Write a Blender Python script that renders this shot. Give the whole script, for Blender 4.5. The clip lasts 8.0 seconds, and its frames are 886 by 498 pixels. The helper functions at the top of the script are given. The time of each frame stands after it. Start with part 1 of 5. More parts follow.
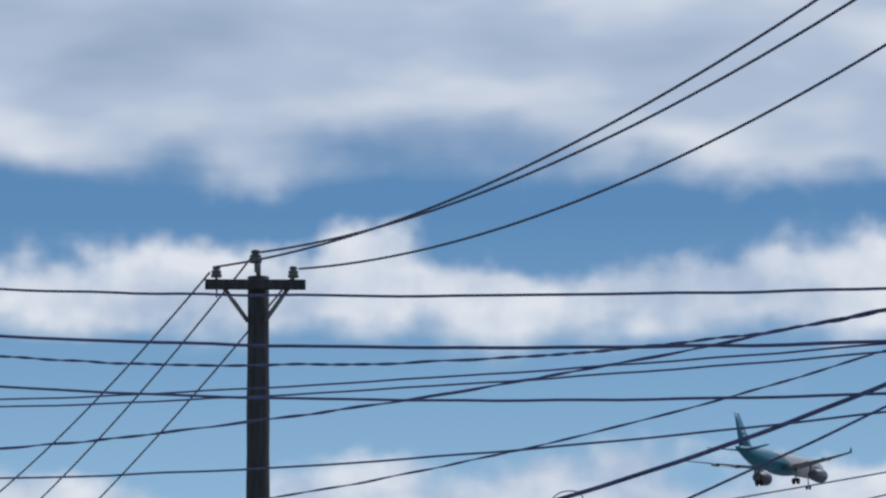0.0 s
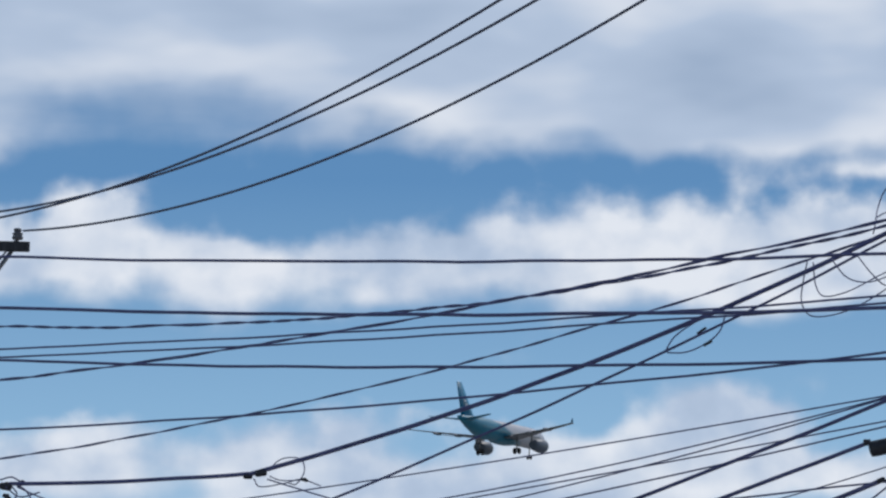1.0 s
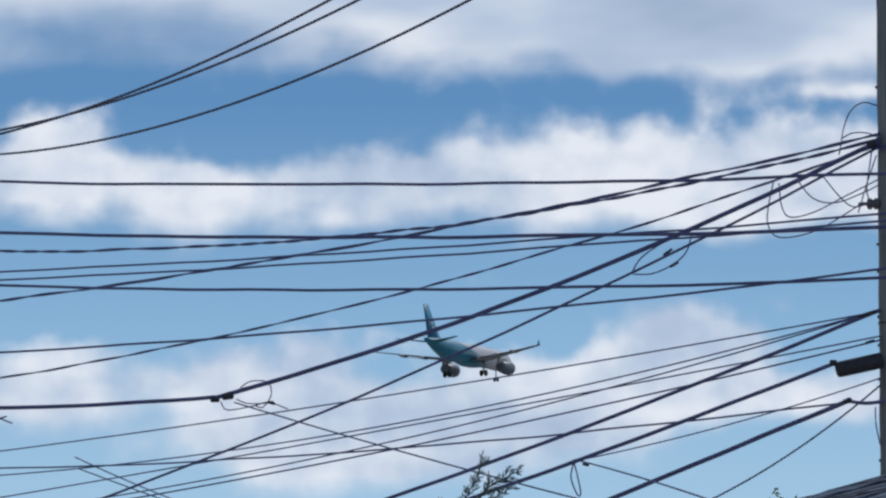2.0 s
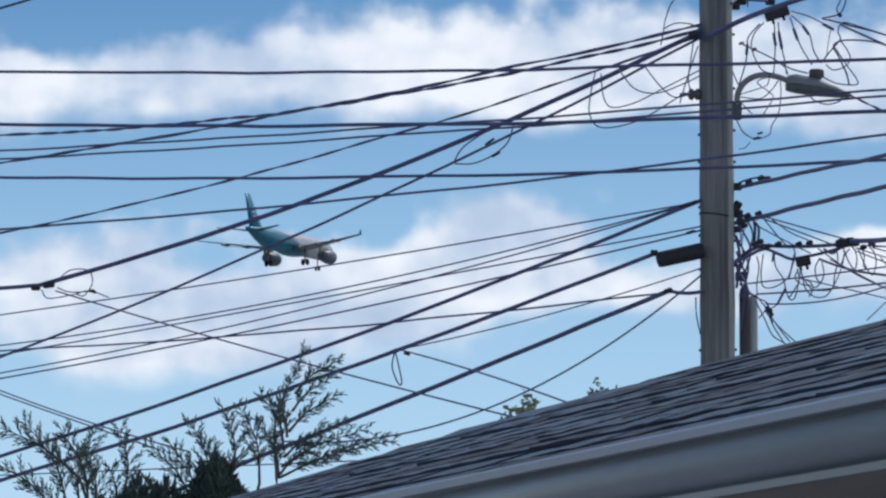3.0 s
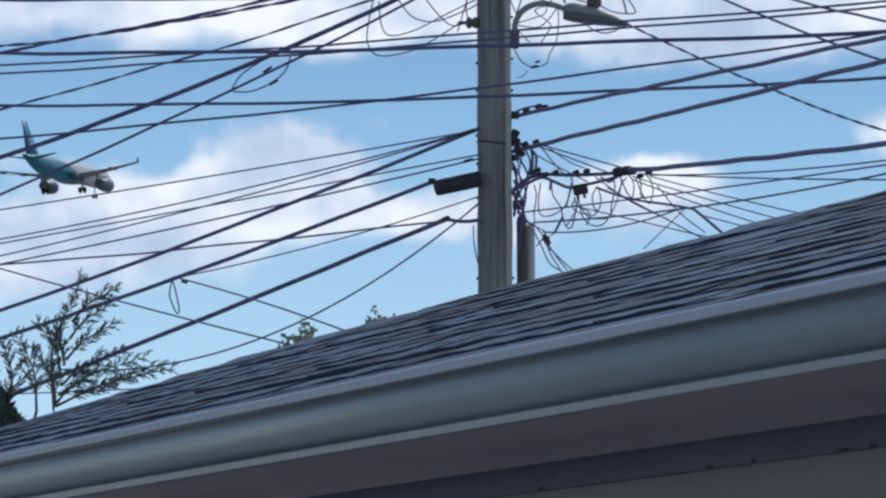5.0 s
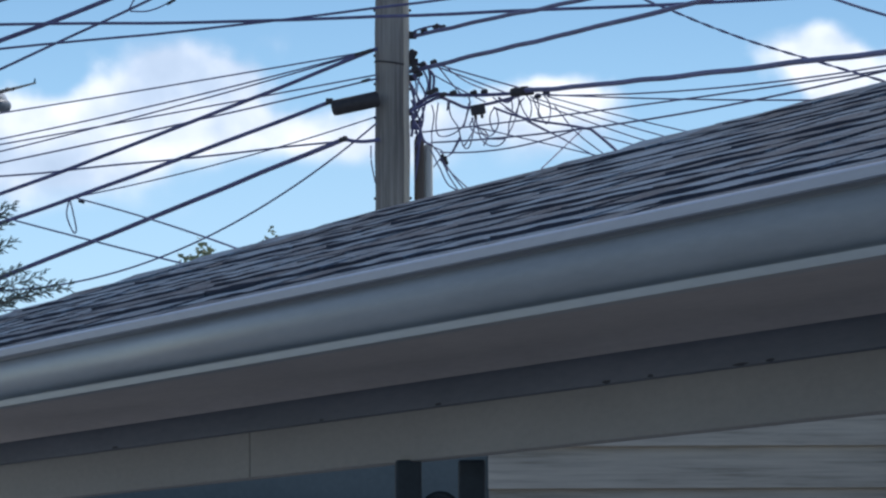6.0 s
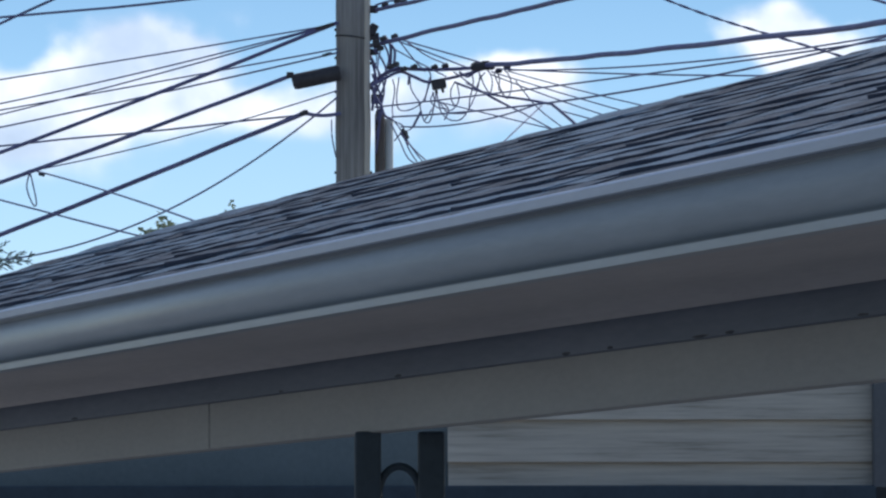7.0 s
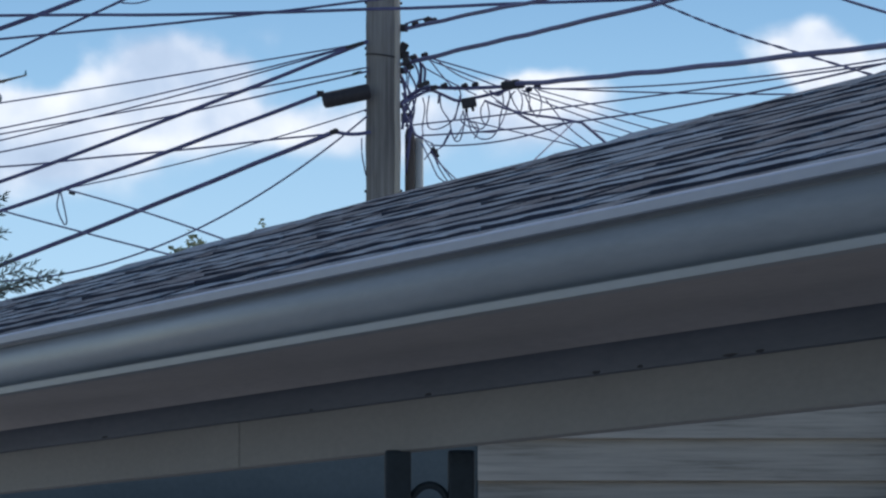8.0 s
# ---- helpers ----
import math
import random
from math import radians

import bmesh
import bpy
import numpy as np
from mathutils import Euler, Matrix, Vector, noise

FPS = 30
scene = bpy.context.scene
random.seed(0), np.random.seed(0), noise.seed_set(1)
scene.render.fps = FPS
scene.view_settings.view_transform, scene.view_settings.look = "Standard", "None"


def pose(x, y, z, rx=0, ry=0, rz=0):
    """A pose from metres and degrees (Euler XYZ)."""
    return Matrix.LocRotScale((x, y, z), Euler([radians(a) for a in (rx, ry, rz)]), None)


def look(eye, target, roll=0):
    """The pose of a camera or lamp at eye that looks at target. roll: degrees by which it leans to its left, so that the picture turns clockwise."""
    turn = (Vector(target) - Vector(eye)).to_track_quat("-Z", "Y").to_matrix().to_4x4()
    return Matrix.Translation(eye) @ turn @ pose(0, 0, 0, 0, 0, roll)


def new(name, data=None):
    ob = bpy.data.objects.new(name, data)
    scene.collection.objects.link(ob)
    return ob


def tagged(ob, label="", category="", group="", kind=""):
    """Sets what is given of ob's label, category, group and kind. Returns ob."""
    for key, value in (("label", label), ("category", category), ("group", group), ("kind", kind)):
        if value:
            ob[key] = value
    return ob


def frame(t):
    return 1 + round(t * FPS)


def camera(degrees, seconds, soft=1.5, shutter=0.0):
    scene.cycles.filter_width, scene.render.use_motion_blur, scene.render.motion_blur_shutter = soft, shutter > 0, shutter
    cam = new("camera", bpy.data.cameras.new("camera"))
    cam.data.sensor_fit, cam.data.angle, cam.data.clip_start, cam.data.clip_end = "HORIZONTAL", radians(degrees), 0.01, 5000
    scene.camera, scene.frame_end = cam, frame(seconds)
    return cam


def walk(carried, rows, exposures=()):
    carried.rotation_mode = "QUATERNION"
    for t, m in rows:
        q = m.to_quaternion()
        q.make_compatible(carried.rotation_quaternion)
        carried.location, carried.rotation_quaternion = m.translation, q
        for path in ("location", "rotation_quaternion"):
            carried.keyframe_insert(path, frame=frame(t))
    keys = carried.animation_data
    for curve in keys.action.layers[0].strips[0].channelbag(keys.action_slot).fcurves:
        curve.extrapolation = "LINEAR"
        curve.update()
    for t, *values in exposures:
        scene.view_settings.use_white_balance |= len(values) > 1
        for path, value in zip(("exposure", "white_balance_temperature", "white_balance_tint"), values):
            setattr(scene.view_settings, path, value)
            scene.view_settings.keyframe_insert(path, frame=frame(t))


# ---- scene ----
def eye(yaw, pitch, roll, x=0.0, y=0.0, z=1.6):
    """The hand-held camera: it turns where it stands."""
    return pose(x, y, z) @ pose(0, 0, 0, 0, 0, yaw) @ pose(0, 0, 0, 90 + pitch) @ pose(0, 0, 0, 0, 0, roll)


cam = camera(10, 8.0, soft=2.4)
walk(cam, [
    (0, eye(7.148, 8.722, -0.190, z=1.620)),
    (0.1, eye(6.764, 8.722, -0.095, z=1.620)),
    (0.2, eye(6.321, 8.724, -0.001, z=1.620)),
    (0.3, eye(5.846, 8.718, 0.102, z=1.620)),
    (0.4, eye(5.389, 8.694, 0.205, z=1.620)),
    (0.5, eye(4.979, 8.672, 0.309, z=1.620)),
    (0.7, eye(4.325, 8.574, 0.317, z=1.620)),
    (0.8, eye(4.146, 8.503, 0.321, z=1.620)),
    (1, eye(4.005, 8.350, 0.329, z=1.620)),
    (1.2, eye(4.055, 8.168, 0.135, z=1.620)),
    (2.3, eye(3.061, 7.129, 0.053, z=1.620)),
    (2.5, eye(2.397, 6.842, 0.149, z=1.620)),
    (2.7, eye(1.847, 6.555, 0.084, z=1.620)),
    (2.8, eye(1.691, 6.433, 0.051, z=1.620)),
    (3, eye(1.584, 6.220, -0.014, z=1.620)),
    (3.2, eye(1.581, 6.048, -0.145, z=1.620)),
    (3.5, eye(1.563, 5.827, -0.341, z=1.620)),
    (3.7, eye(1.387, 5.706, -0.316, z=1.620)),
    (3.8, eye(1.262, 5.648, -0.303, z=1.620)),
    (4, eye(0.950, 5.557, -0.278, z=1.620)),
    (4.2, eye(0.576, 5.519, -0.251, z=1.620)),
    (4.3, eye(0.384, 5.516, -0.237, z=1.620)),
    (4.5, eye(0.000, 5.514, -0.210, z=1.620)),
    (4.7, eye(-0.374, 5.520, -0.214, z=1.620)),
    (4.8, eye(-0.556, 5.504, -0.216, z=1.620)),
    (5, eye(-0.942, 5.402, -0.219, z=1.620)),
    (5.2, eye(-1.281, 5.243, -0.254, z=1.617)),
    (6.3, eye(-2.251, 4.325, -0.260, z=1.603)),
    (6.5, eye(-2.318, 4.258, -0.261, z=1.600)),
    (6.7, eye(-2.394, 4.226, -0.188, z=1.600)),
    (7, eye(-2.553, 4.229, -0.079, z=1.600)),
    (7.2, eye(-2.601, 4.290, -0.060, z=1.600)),
    (7.5, eye(-2.507, 4.427, -0.032, z=1.600)),
    (7.7, eye(-2.379, 4.472, -0.036, z=1.600)),
    (8, eye(-2.212, 4.440, -0.042, z=1.600)),
], exposures=[(0, -0.06), (1.2, 0.02), (2.5, 0.10), (3.5, 0.29), (5.2, 0.27), (6.5, 0.57), (7.0, 0.56), (7.5, 0.46), (8, 0.33)])

# ---- light ----
world = bpy.data.worlds.new("sky")
scene.world = world
world.use_nodes = True
wn = world.node_tree.nodes
sky = wn.new("ShaderNodeTexSky")
sky.sky_type, sky.sun_disc = "NISHITA", False
SUN_EL, SUN_AZ = radians(48), radians(35)
sky.sun_elevation, sky.sun_rotation = SUN_EL, SUN_AZ
wn["Background"].inputs["Strength"].default_value = 0.085
world.node_tree.links.new(sky.outputs[0], wn["Background"].inputs["Color"])

sun = new("sun", bpy.data.lights.new("sun", "SUN"))
sun.data.energy, sun.data.angle, sun.data.color = 1.2, radians(10), (1.0, 0.97, 0.93)
sun.matrix_world = look((math.sin(SUN_AZ) * math.cos(SUN_EL) * 100, math.cos(SUN_AZ) * math.cos(SUN_EL) * 100, math.sin(SUN_EL) * 100), (0, 0, 0))


# ---- materials ----
class Nodes:
    """A short way to write node trees."""

    def __init__(self, name):
        self.mat = bpy.data.materials.new(name)
        self.mat.use_nodes = True
        self.tree = self.mat.node_tree
        self.bsdf = self.tree.nodes["Principled BSDF"]
        self.output = self.tree.nodes["Material Output"]

    def add(self, kind, **inputs):
        node = self.tree.nodes.new("ShaderNode" + kind)
        for key, value in inputs.items():
            self.put(node, key.replace("_", " "), value)
        return node

    def put(self, node, key, value):
        socket = node.inputs[int(key[1:])] if key[0] == "i" and key[1:].isdigit() else node.inputs[key]
        if isinstance(value, bpy.types.NodeSocket):
            self.tree.links.new(value, socket)
        else:
            socket.default_value = value

    def math(self, op, a, b=0.0, c=0.0):
        node = self.tree.nodes.new("ShaderNodeMath")
        node.operation = op
        for k, v in enumerate((a, b, c)):
            self.put(node, f"i{k}", v)
        return node.outputs[0]

    def noise(self, scale, vector=None, detail=4.0, rough=0.6):
        node = self.add("TexNoise", Scale=scale, Detail=detail, Roughness=rough)
        if vector is not None:
            self.put(node, "Vector", vector)
        return node.outputs["Fac"]

    def ramp(self, fac, *stops):
        node = self.tree.nodes.new("ShaderNodeValToRGB")
        node.color_ramp.elements[0].position, node.color_ramp.elements[0].color = stops[0][0], (*stops[0][1], 1)
        node.color_ramp.elements[1].position, node.color_ramp.elements[1].color = stops[-1][0], (*stops[-1][1], 1)
        for place, colour in stops[1:-1]:
            node.color_ramp.elements.new(place).color = (*colour, 1)
        self.put(node, "Fac", fac)
        return node.outputs["Color"]

    def mix(self, fac, a, b):
        node = self.tree.nodes.new("ShaderNodeMix")
        node.data_type = "RGBA"
        for key, v in ((0, fac), (6, a), (7, b)):
            if isinstance(v, tuple) and len(v) == 3:
                v = (*v, 1)
            self.put(node, f"i{key}", v)
        return node.outputs[2]

    def coords(self, scale=(1, 1, 1), kind="Object"):
        c = self.tree.nodes.new("ShaderNodeTexCoord").outputs[kind]
        m = self.add("Mapping", Vector=c, Scale=scale)
        return m.outputs[0]

    def bump(self, height, strength, distance=0.01):
        b = self.add("Bump", Height=height, Strength=strength, Distance=distance)
        self.put(self.bsdf, "Normal", b.outputs[0])


def surface(name, dark, light, rough=0.6, metal=0.0, scale=8.0, stretch=(1, 1, 1), bump=0.2, fine=60.0, each=0.0, relief=0.005):
    """Two tones mixed by stains and by grain, with fine relief."""
    n = Nodes(name)
    v = n.coords(stretch)
    big, small = n.noise(scale, v), n.noise(fine, v, 3.0)
    fac = n.math("ADD", n.math("MULTIPLY", big, 0.65), n.math("MULTIPLY", small, 0.35))
    if each:
        info = n.tree.nodes.new("ShaderNodeObjectInfo").outputs["Random"]
        fac = n.math("ADD", fac, n.math("MULTIPLY", n.math("SUBTRACT", info, 0.5), each))
    n.put(n.bsdf, "Base Color", n.ramp(fac, (0.3, dark), (0.7, light)))
    n.put(n.bsdf, "Roughness", n.math("ADD", rough - 0.08, n.math("MULTIPLY", big, 0.16)))
    n.put(n.bsdf, "Metallic", metal)
    if bump:
        n.bump(small, bump, relief)
    return n.mat


cable_black = surface("cable_black", (0.085, 0.09, 0.205), (0.175, 0.18, 0.37), 0.5, scale=3, bump=0.05, fine=12)
wire_black = surface("wire_black", (0.085, 0.09, 0.20), (0.18, 0.185, 0.37), 0.55, scale=3, bump=0.0, fine=10)
bare_wire = surface("bare_wire", (0.05, 0.055, 0.10), (0.105, 0.11, 0.19), 0.55, scale=2, bump=0.0, fine=6)


def pole_surface():
    """Silvered pole timber: long grain, dark drying checks and broad stains."""
    n = Nodes("pole_wood")
    grain = n.noise(1.0, n.coords((46.0, 46.0, 0.9)), 4.0, 0.65)
    stain = n.noise(1.0, n.coords((5.0, 5.0, 0.7)), 4.0, 0.6)
    check = n.noise(1.0, n.coords((26.0, 26.0, 0.28)), 2.0, 0.5)
    fac = n.math("ADD", n.math("MULTIPLY", grain, 0.55), n.math("MULTIPLY", stain, 0.45))
    wood = n.ramp(fac, (0.32, (0.15, 0.146, 0.143)), (0.5, (0.295, 0.284, 0.27)), (0.68, (0.46, 0.445, 0.42)))
    gap = n.add("MapRange", Value=check, From_Min=0.36, From_Max=0.31).outputs[0]
    n.put(n.bsdf, "Base Color", n.mix(n.math("MULTIPLY", gap, 0.45), wood, (0.05, 0.047, 0.045)))
    n.put(n.bsdf, "Roughness", 0.88)
    n.bump(n.math("SUBTRACT", grain, n.math("MULTIPLY", gap, 0.8)), 0.7, 0.02)
    return n.mat


pole_wood = pole_surface()
pole_dark = surface("pole_dark", (0.04, 0.04, 0.043), (0.125, 0.122, 0.125), 0.9, scale=3, stretch=(6, 6, 0.35), bump=0.6, fine=14, relief=0.02)
steel = surface("steel", (0.18, 0.18, 0.18), (0.36, 0.36, 0.36), 0.45, 0.8, scale=12)
hardware_dark = surface("hardware_dark", (0.03, 0.031, 0.038), (0.08, 0.077, 0.085), 0.6, 0.2, scale=12)
porcelain = surface("porcelain", (0.10, 0.095, 0.10), (0.22, 0.21, 0.21), 0.25, scale=10, bump=0.0)
lamp_grey = surface("lamp_grey", (0.30, 0.31, 0.31), (0.46, 0.47, 0.46), 0.5, 0.1, scale=10)
lens_grey = surface("lens_grey", (0.13, 0.14, 0.145), (0.22, 0.23, 0.235), 0.4, scale=10)
photocell_brown = surface("photocell_brown", (0.14, 0.12, 0.11), (0.24, 0.20, 0.18), 0.6, scale=14)
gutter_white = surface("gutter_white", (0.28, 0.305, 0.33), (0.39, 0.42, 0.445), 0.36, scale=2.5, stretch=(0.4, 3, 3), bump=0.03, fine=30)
# paler than the trough: light from the sky is put into this colour
gutter_skylit = surface("gutter_skylit", (0.40, 0.445, 0.54), (0.53, 0.575, 0.67), 0.4, scale=3, stretch=(0.4, 3, 3), bump=0.03, fine=30)
soffit_paint = surface("soffit_paint", (0.43, 0.405, 0.40), (0.59, 0.55, 0.53), 0.6, scale=2.0, stretch=(0.5, 2, 2), bump=0.05, fine=30)
# the soffit's shade on the frieze is put into its dark base colour
frieze_shade = surface("frieze_shade", (0.155, 0.185, 0.23), (0.24, 0.27, 0.33), 0.7, scale=2.0, stretch=(0.5, 3, 3), bump=0.1, fine=30)
beam_paint = surface("beam_paint", (0.31, 0.31, 0.31), (0.43, 0.43, 0.42), 0.6, scale=1.6, stretch=(0.6, 2, 2), bump=0.08, fine=40)
iron_black = surface("iron_black", (0.022, 0.038, 0.058), (0.045, 0.070, 0.096), 0.62, scale=10)


def siding_surface():
    """Old paint on clapboards: greyed, with long horizontal grain showing through."""
    n = Nodes("siding_paint")
    grain = n.noise(1.0, n.coords((2.4, 60.0, 70.0)), 5.0, 0.7)
    worn = n.noise(1.0, n.coords((1.6, 9.0, 16.0)), 4.0, 0.6)
    info = n.tree.nodes.new("ShaderNodeObjectInfo").outputs["Random"]
    fac = n.math("ADD", n.math("MULTIPLY", grain, 0.55), n.math("MULTIPLY", worn, 0.45))
    fac = n.math("ADD", fac, n.math("MULTIPLY", n.math("SUBTRACT", info, 0.5), 0.08))
    n.put(n.bsdf, "Base Color", n.ramp(fac, (0.30, (0.26, 0.228, 0.185)), (0.45, (0.51, 0.455, 0.385)), (0.64, (0.65, 0.585, 0.495))))
    n.put(n.bsdf, "Roughness", 0.75)
    n.bump(grain, 0.5, 0.004)
    return n.mat


siding_paint = siding_surface()
panel_blue = surface("panel_blue", (0.10, 0.135, 0.15), (0.165, 0.205, 0.22), 0.5, scale=1.0, bump=0.05)


def shingle_surface():
    """Worn mineral granules: tabs of different tone, long weather streaks and fine grit."""
    n = Nodes("shingle")
    v = n.coords((1.0, 1.0, 1.0))
    streak = n.noise(1.0, n.coords((1.6, 46.0, 46.0)), 4.0, 0.62)
    blotch = n.noise(7.0, v, 4.0, 0.6)
    ragged = n.noise(1.0, n.coords((9.0, 130.0, 130.0)), 3.0, 0.7)
    grit = n.noise(160.0, v, 2.0, 0.7)
    info = n.tree.nodes.new("ShaderNodeObjectInfo").outputs["Random"]
    fac = n.math("ADD", n.math("MULTIPLY", streak, 0.75), n.math("MULTIPLY", n.math("SUBTRACT", blotch, 0.19), 0.55))
    fac = n.math("ADD", fac, n.math("MULTIPLY", n.math("SUBTRACT", grit, 0.5), 0.30))
    fac = n.math("ADD", fac, n.math("MULTIPLY", n.math("SUBTRACT", ragged, 0.5), 0.40))
    fac = n.math("ADD", fac, n.math("MULTIPLY", n.math("SUBTRACT", info, 0.5), 0.22))
    n.put(n.bsdf, "Base Color", n.ramp(fac, (0.40, (0.016, 0.025, 0.050)), (0.53, (0.048, 0.074, 0.112)), (0.66, (0.112, 0.185, 0.272))))
    n.put(n.bsdf, "Roughness", n.math("ADD", 0.62, n.math("MULTIPLY", grit, 0.25)))
    n.bump(n.math("ADD", n.math("MULTIPLY", grit, 0.6), streak), 0.8, 0.006)
    return n.mat


shingle_mat = shingle_surface()
# tab butts: a dark core with the shadow line of each course coloured in
shingle_butt_shade = surface("shingle_butt_shade", (0.020, 0.029, 0.060), (0.046, 0.062, 0.108), 0.85, scale=14, bump=0.4, fine=90)
paving = surface("paving", (0.17, 0.17, 0.17), (0.26, 0.255, 0.25), 0.9, scale=0.4, bump=0.3, fine=20, relief=0.01)
bark = surface("bark", (0.10, 0.085, 0.07), (0.22, 0.19, 0.16), 0.9, scale=8, stretch=(3, 3, 0.6), bump=0.7)
juniper_leaf = surface("juniper_leaf", (0.16, 0.205, 0.20), (0.34, 0.41, 0.38), 0.75, scale=6, bump=0.0)
leaf_green = surface("leaf_green", (0.15, 0.19, 0.12), (0.28, 0.34, 0.23), 0.6, scale=4, bump=0.0)
teal_paint = surface("teal_paint", (0.010, 0.19, 0.34), (0.02, 0.26, 0.42), 0.35, scale=0.15, bump=0.0, fine=1.0)
white_paint = surface("white_paint", (0.62, 0.63, 0.65), (0.74, 0.75, 0.76), 0.35, scale=0.15, bump=0.0, fine=1.0)
wing_grey = surface("wing_grey", (0.20, 0.21, 0.23), (0.32, 0.33, 0.35), 0.4, scale=0.2, bump=0.0, fine=1.0)
tyre_black = surface("tyre_black", (0.015, 0.015, 0.016), (0.035, 0.035, 0.036), 0.8, scale=4, bump=0.0)
engine_grey = surface("engine_grey", (0.10, 0.13, 0.17), (0.18, 0.22, 0.27), 0.45, 0.0, scale=0.3, bump=0.0, fine=1.0)
riser_brown = surface("riser_brown", (0.10, 0.085, 0.075), (0.19, 0.165, 0.15), 0.8, scale=3, stretch=(6, 6, 0.5))
tan_wood = surface("tan_wood", (0.52, 0.48, 0.41), (0.80, 0.75, 0.66), 0.85, scale=3, stretch=(6, 6, 0.35), bump=0.4, fine=14)
guard_pale = surface("guard_pale", (0.58, 0.60, 0.58), (0.78, 0.80, 0.77), 0.6, scale=3, stretch=(4, 4, 0.5))
chip_dark = surface("chip_dark", (0.05, 0.058, 0.075), (0.095, 0.10, 0.12), 0.8, scale=10)
shade_strip_dark = surface("shade_strip_dark", (0.09, 0.095, 0.105), (0.15, 0.155, 0.165), 0.6, scale=4)
juniper_inner_shade = surface("juniper_inner_shade", (0.05, 0.085, 0.075), (0.115, 0.165, 0.125), 0.8, scale=6, bump=0.0)


def backlit(material, share):
    """Lets light through thin leaves."""
    tree = material.node_tree
    bsdf, out = tree.nodes["Principled BSDF"], tree.nodes["Material Output"]
    thin = tree.nodes.new("ShaderNodeBsdfTranslucent")
    mix = tree.nodes.new("ShaderNodeMixShader")
    mix.inputs[0].default_value = share
    tree.links.new(bsdf.inputs["Base Color"].links[0].from_socket, thin.inputs["Color"])
    tree.links.new(bsdf.outputs[0], mix.inputs[1])
    tree.links.new(thin.outputs[0], mix.inputs[2])
    tree.links.new(mix.outputs[0], out.inputs["Surface"])


backlit(leaf_green, 0.5)
backlit(juniper_leaf, 0.5)


# ---- building helpers ----
def mesh_from(name, verts, faces, material, smooth=False):
    me = bpy.data.meshes.new(name)
    me.from_pydata([tuple(v) for v in verts], [], faces)
    me.materials.append(material)
    if smooth:
        for p in me.polygons:
            p.use_smooth = True
    me.update()
    return me


def part(name, bm, material, parent=None, label=""):
    """One mesh object from a bmesh, under a thing or a part."""
    me = bpy.data.meshes.new(name)
    bmesh.ops.recalc_face_normals(bm, faces=bm.faces[:])
    bm.to_mesh(me)
    bm.free()
    me.materials.append(material)
    ob = new(name, me)
    if parent is not None:
        ob.parent = parent
    return tagged(ob, label)


def box(bm, cx, cy, cz, sx, sy, sz, bevel=0.0, turn=None):
    """A box by centre and full size, with worn edges."""
    out = bmesh.ops.create_cube(bm, size=1.0)["verts"]
    m = Matrix.Translation((cx, cy, cz)) @ (turn or Matrix()) @ Matrix.Diagonal((sx, sy, sz, 1))
    bmesh.ops.transform(bm, matrix=m, verts=out)
    if bevel:
        edges = list({e for v in out for e in v.link_edges})
        bmesh.ops.bevel(bm, geom=edges, offset=bevel, segments=2, affect="EDGES", profile=0.6)
    return bm


def tube_data(points, radius, sides=7, radii=None):
    """Vertices and faces of a round tube along points."""
    pts = [Vector(p) for p in points]
    verts, faces = [], []
    up = Vector((0.13, 0.07, 1)).normalized()
    for i, p in enumerate(pts):
        d = (pts[min(i + 1, len(pts) - 1)] - pts[max(i - 1, 0)]).normalized()
        a = d.cross(up)
        if a.length < 1e-3:
            a = d.cross(Vector((1, 0, 0)))
        a.normalize()
        b = d.cross(a).normalized()
        r = radii[i] if radii else radius
        for k in range(sides):
            w = 2 * math.pi * k / sides
            verts.append(p + a * (r * math.cos(w)) + b * (r * math.sin(w)))
    for i in range(len(pts) - 1):
        for k in range(sides):
            j = (k + 1) % sides
            faces.append((i * sides + k, i * sides + j, (i + 1) * sides + j, (i + 1) * sides + k))
    faces.append(tuple(range(sides))[::-1])
    faces.append(tuple((len(pts) - 1) * sides + k for k in range(sides)))
    return verts, faces


def tube(name, points, radius, material, parent=None, label="", sides=7, radii=None):
    ob = new(name, mesh_from(name, *tube_data(points, radius, sides, radii), material, True))
    if parent is not None:
        ob.parent = parent
    return tagged(ob, label)


def lathe(bm, profile, matrix=None, sides=16):
    """A body of revolution about z from (radius, height) pairs."""
    rings = []
    for r, z in profile:
        rings.append([bm.verts.new((matrix or Matrix()) @ Vector((r * math.cos(2 * math.pi * k / sides), r * math.sin(2 * math.pi * k / sides), z))) for k in range(sides)])
    for a, b in zip(rings, rings[1:]):
        for k in range(sides):
            j = (k + 1) % sides
            f = bm.faces.new((a[k], a[j], b[j], b[k]))
            f.smooth = True
    bm.faces.new(rings[0][::-1])
    bm.faces.new(rings[-1])
    return bm


def hang(a, b, sag, count=28, lead=0.0):
    """A hanging wire's points between a and b; lead carries it on past a."""
    a, b = Vector(a), Vector(b)
    return [a + (b - a) * u - Vector((0, 0, 4 * sag * u * (1 - u))) for u in ((1 + lead) * k / count - lead for k in range(count + 1))]


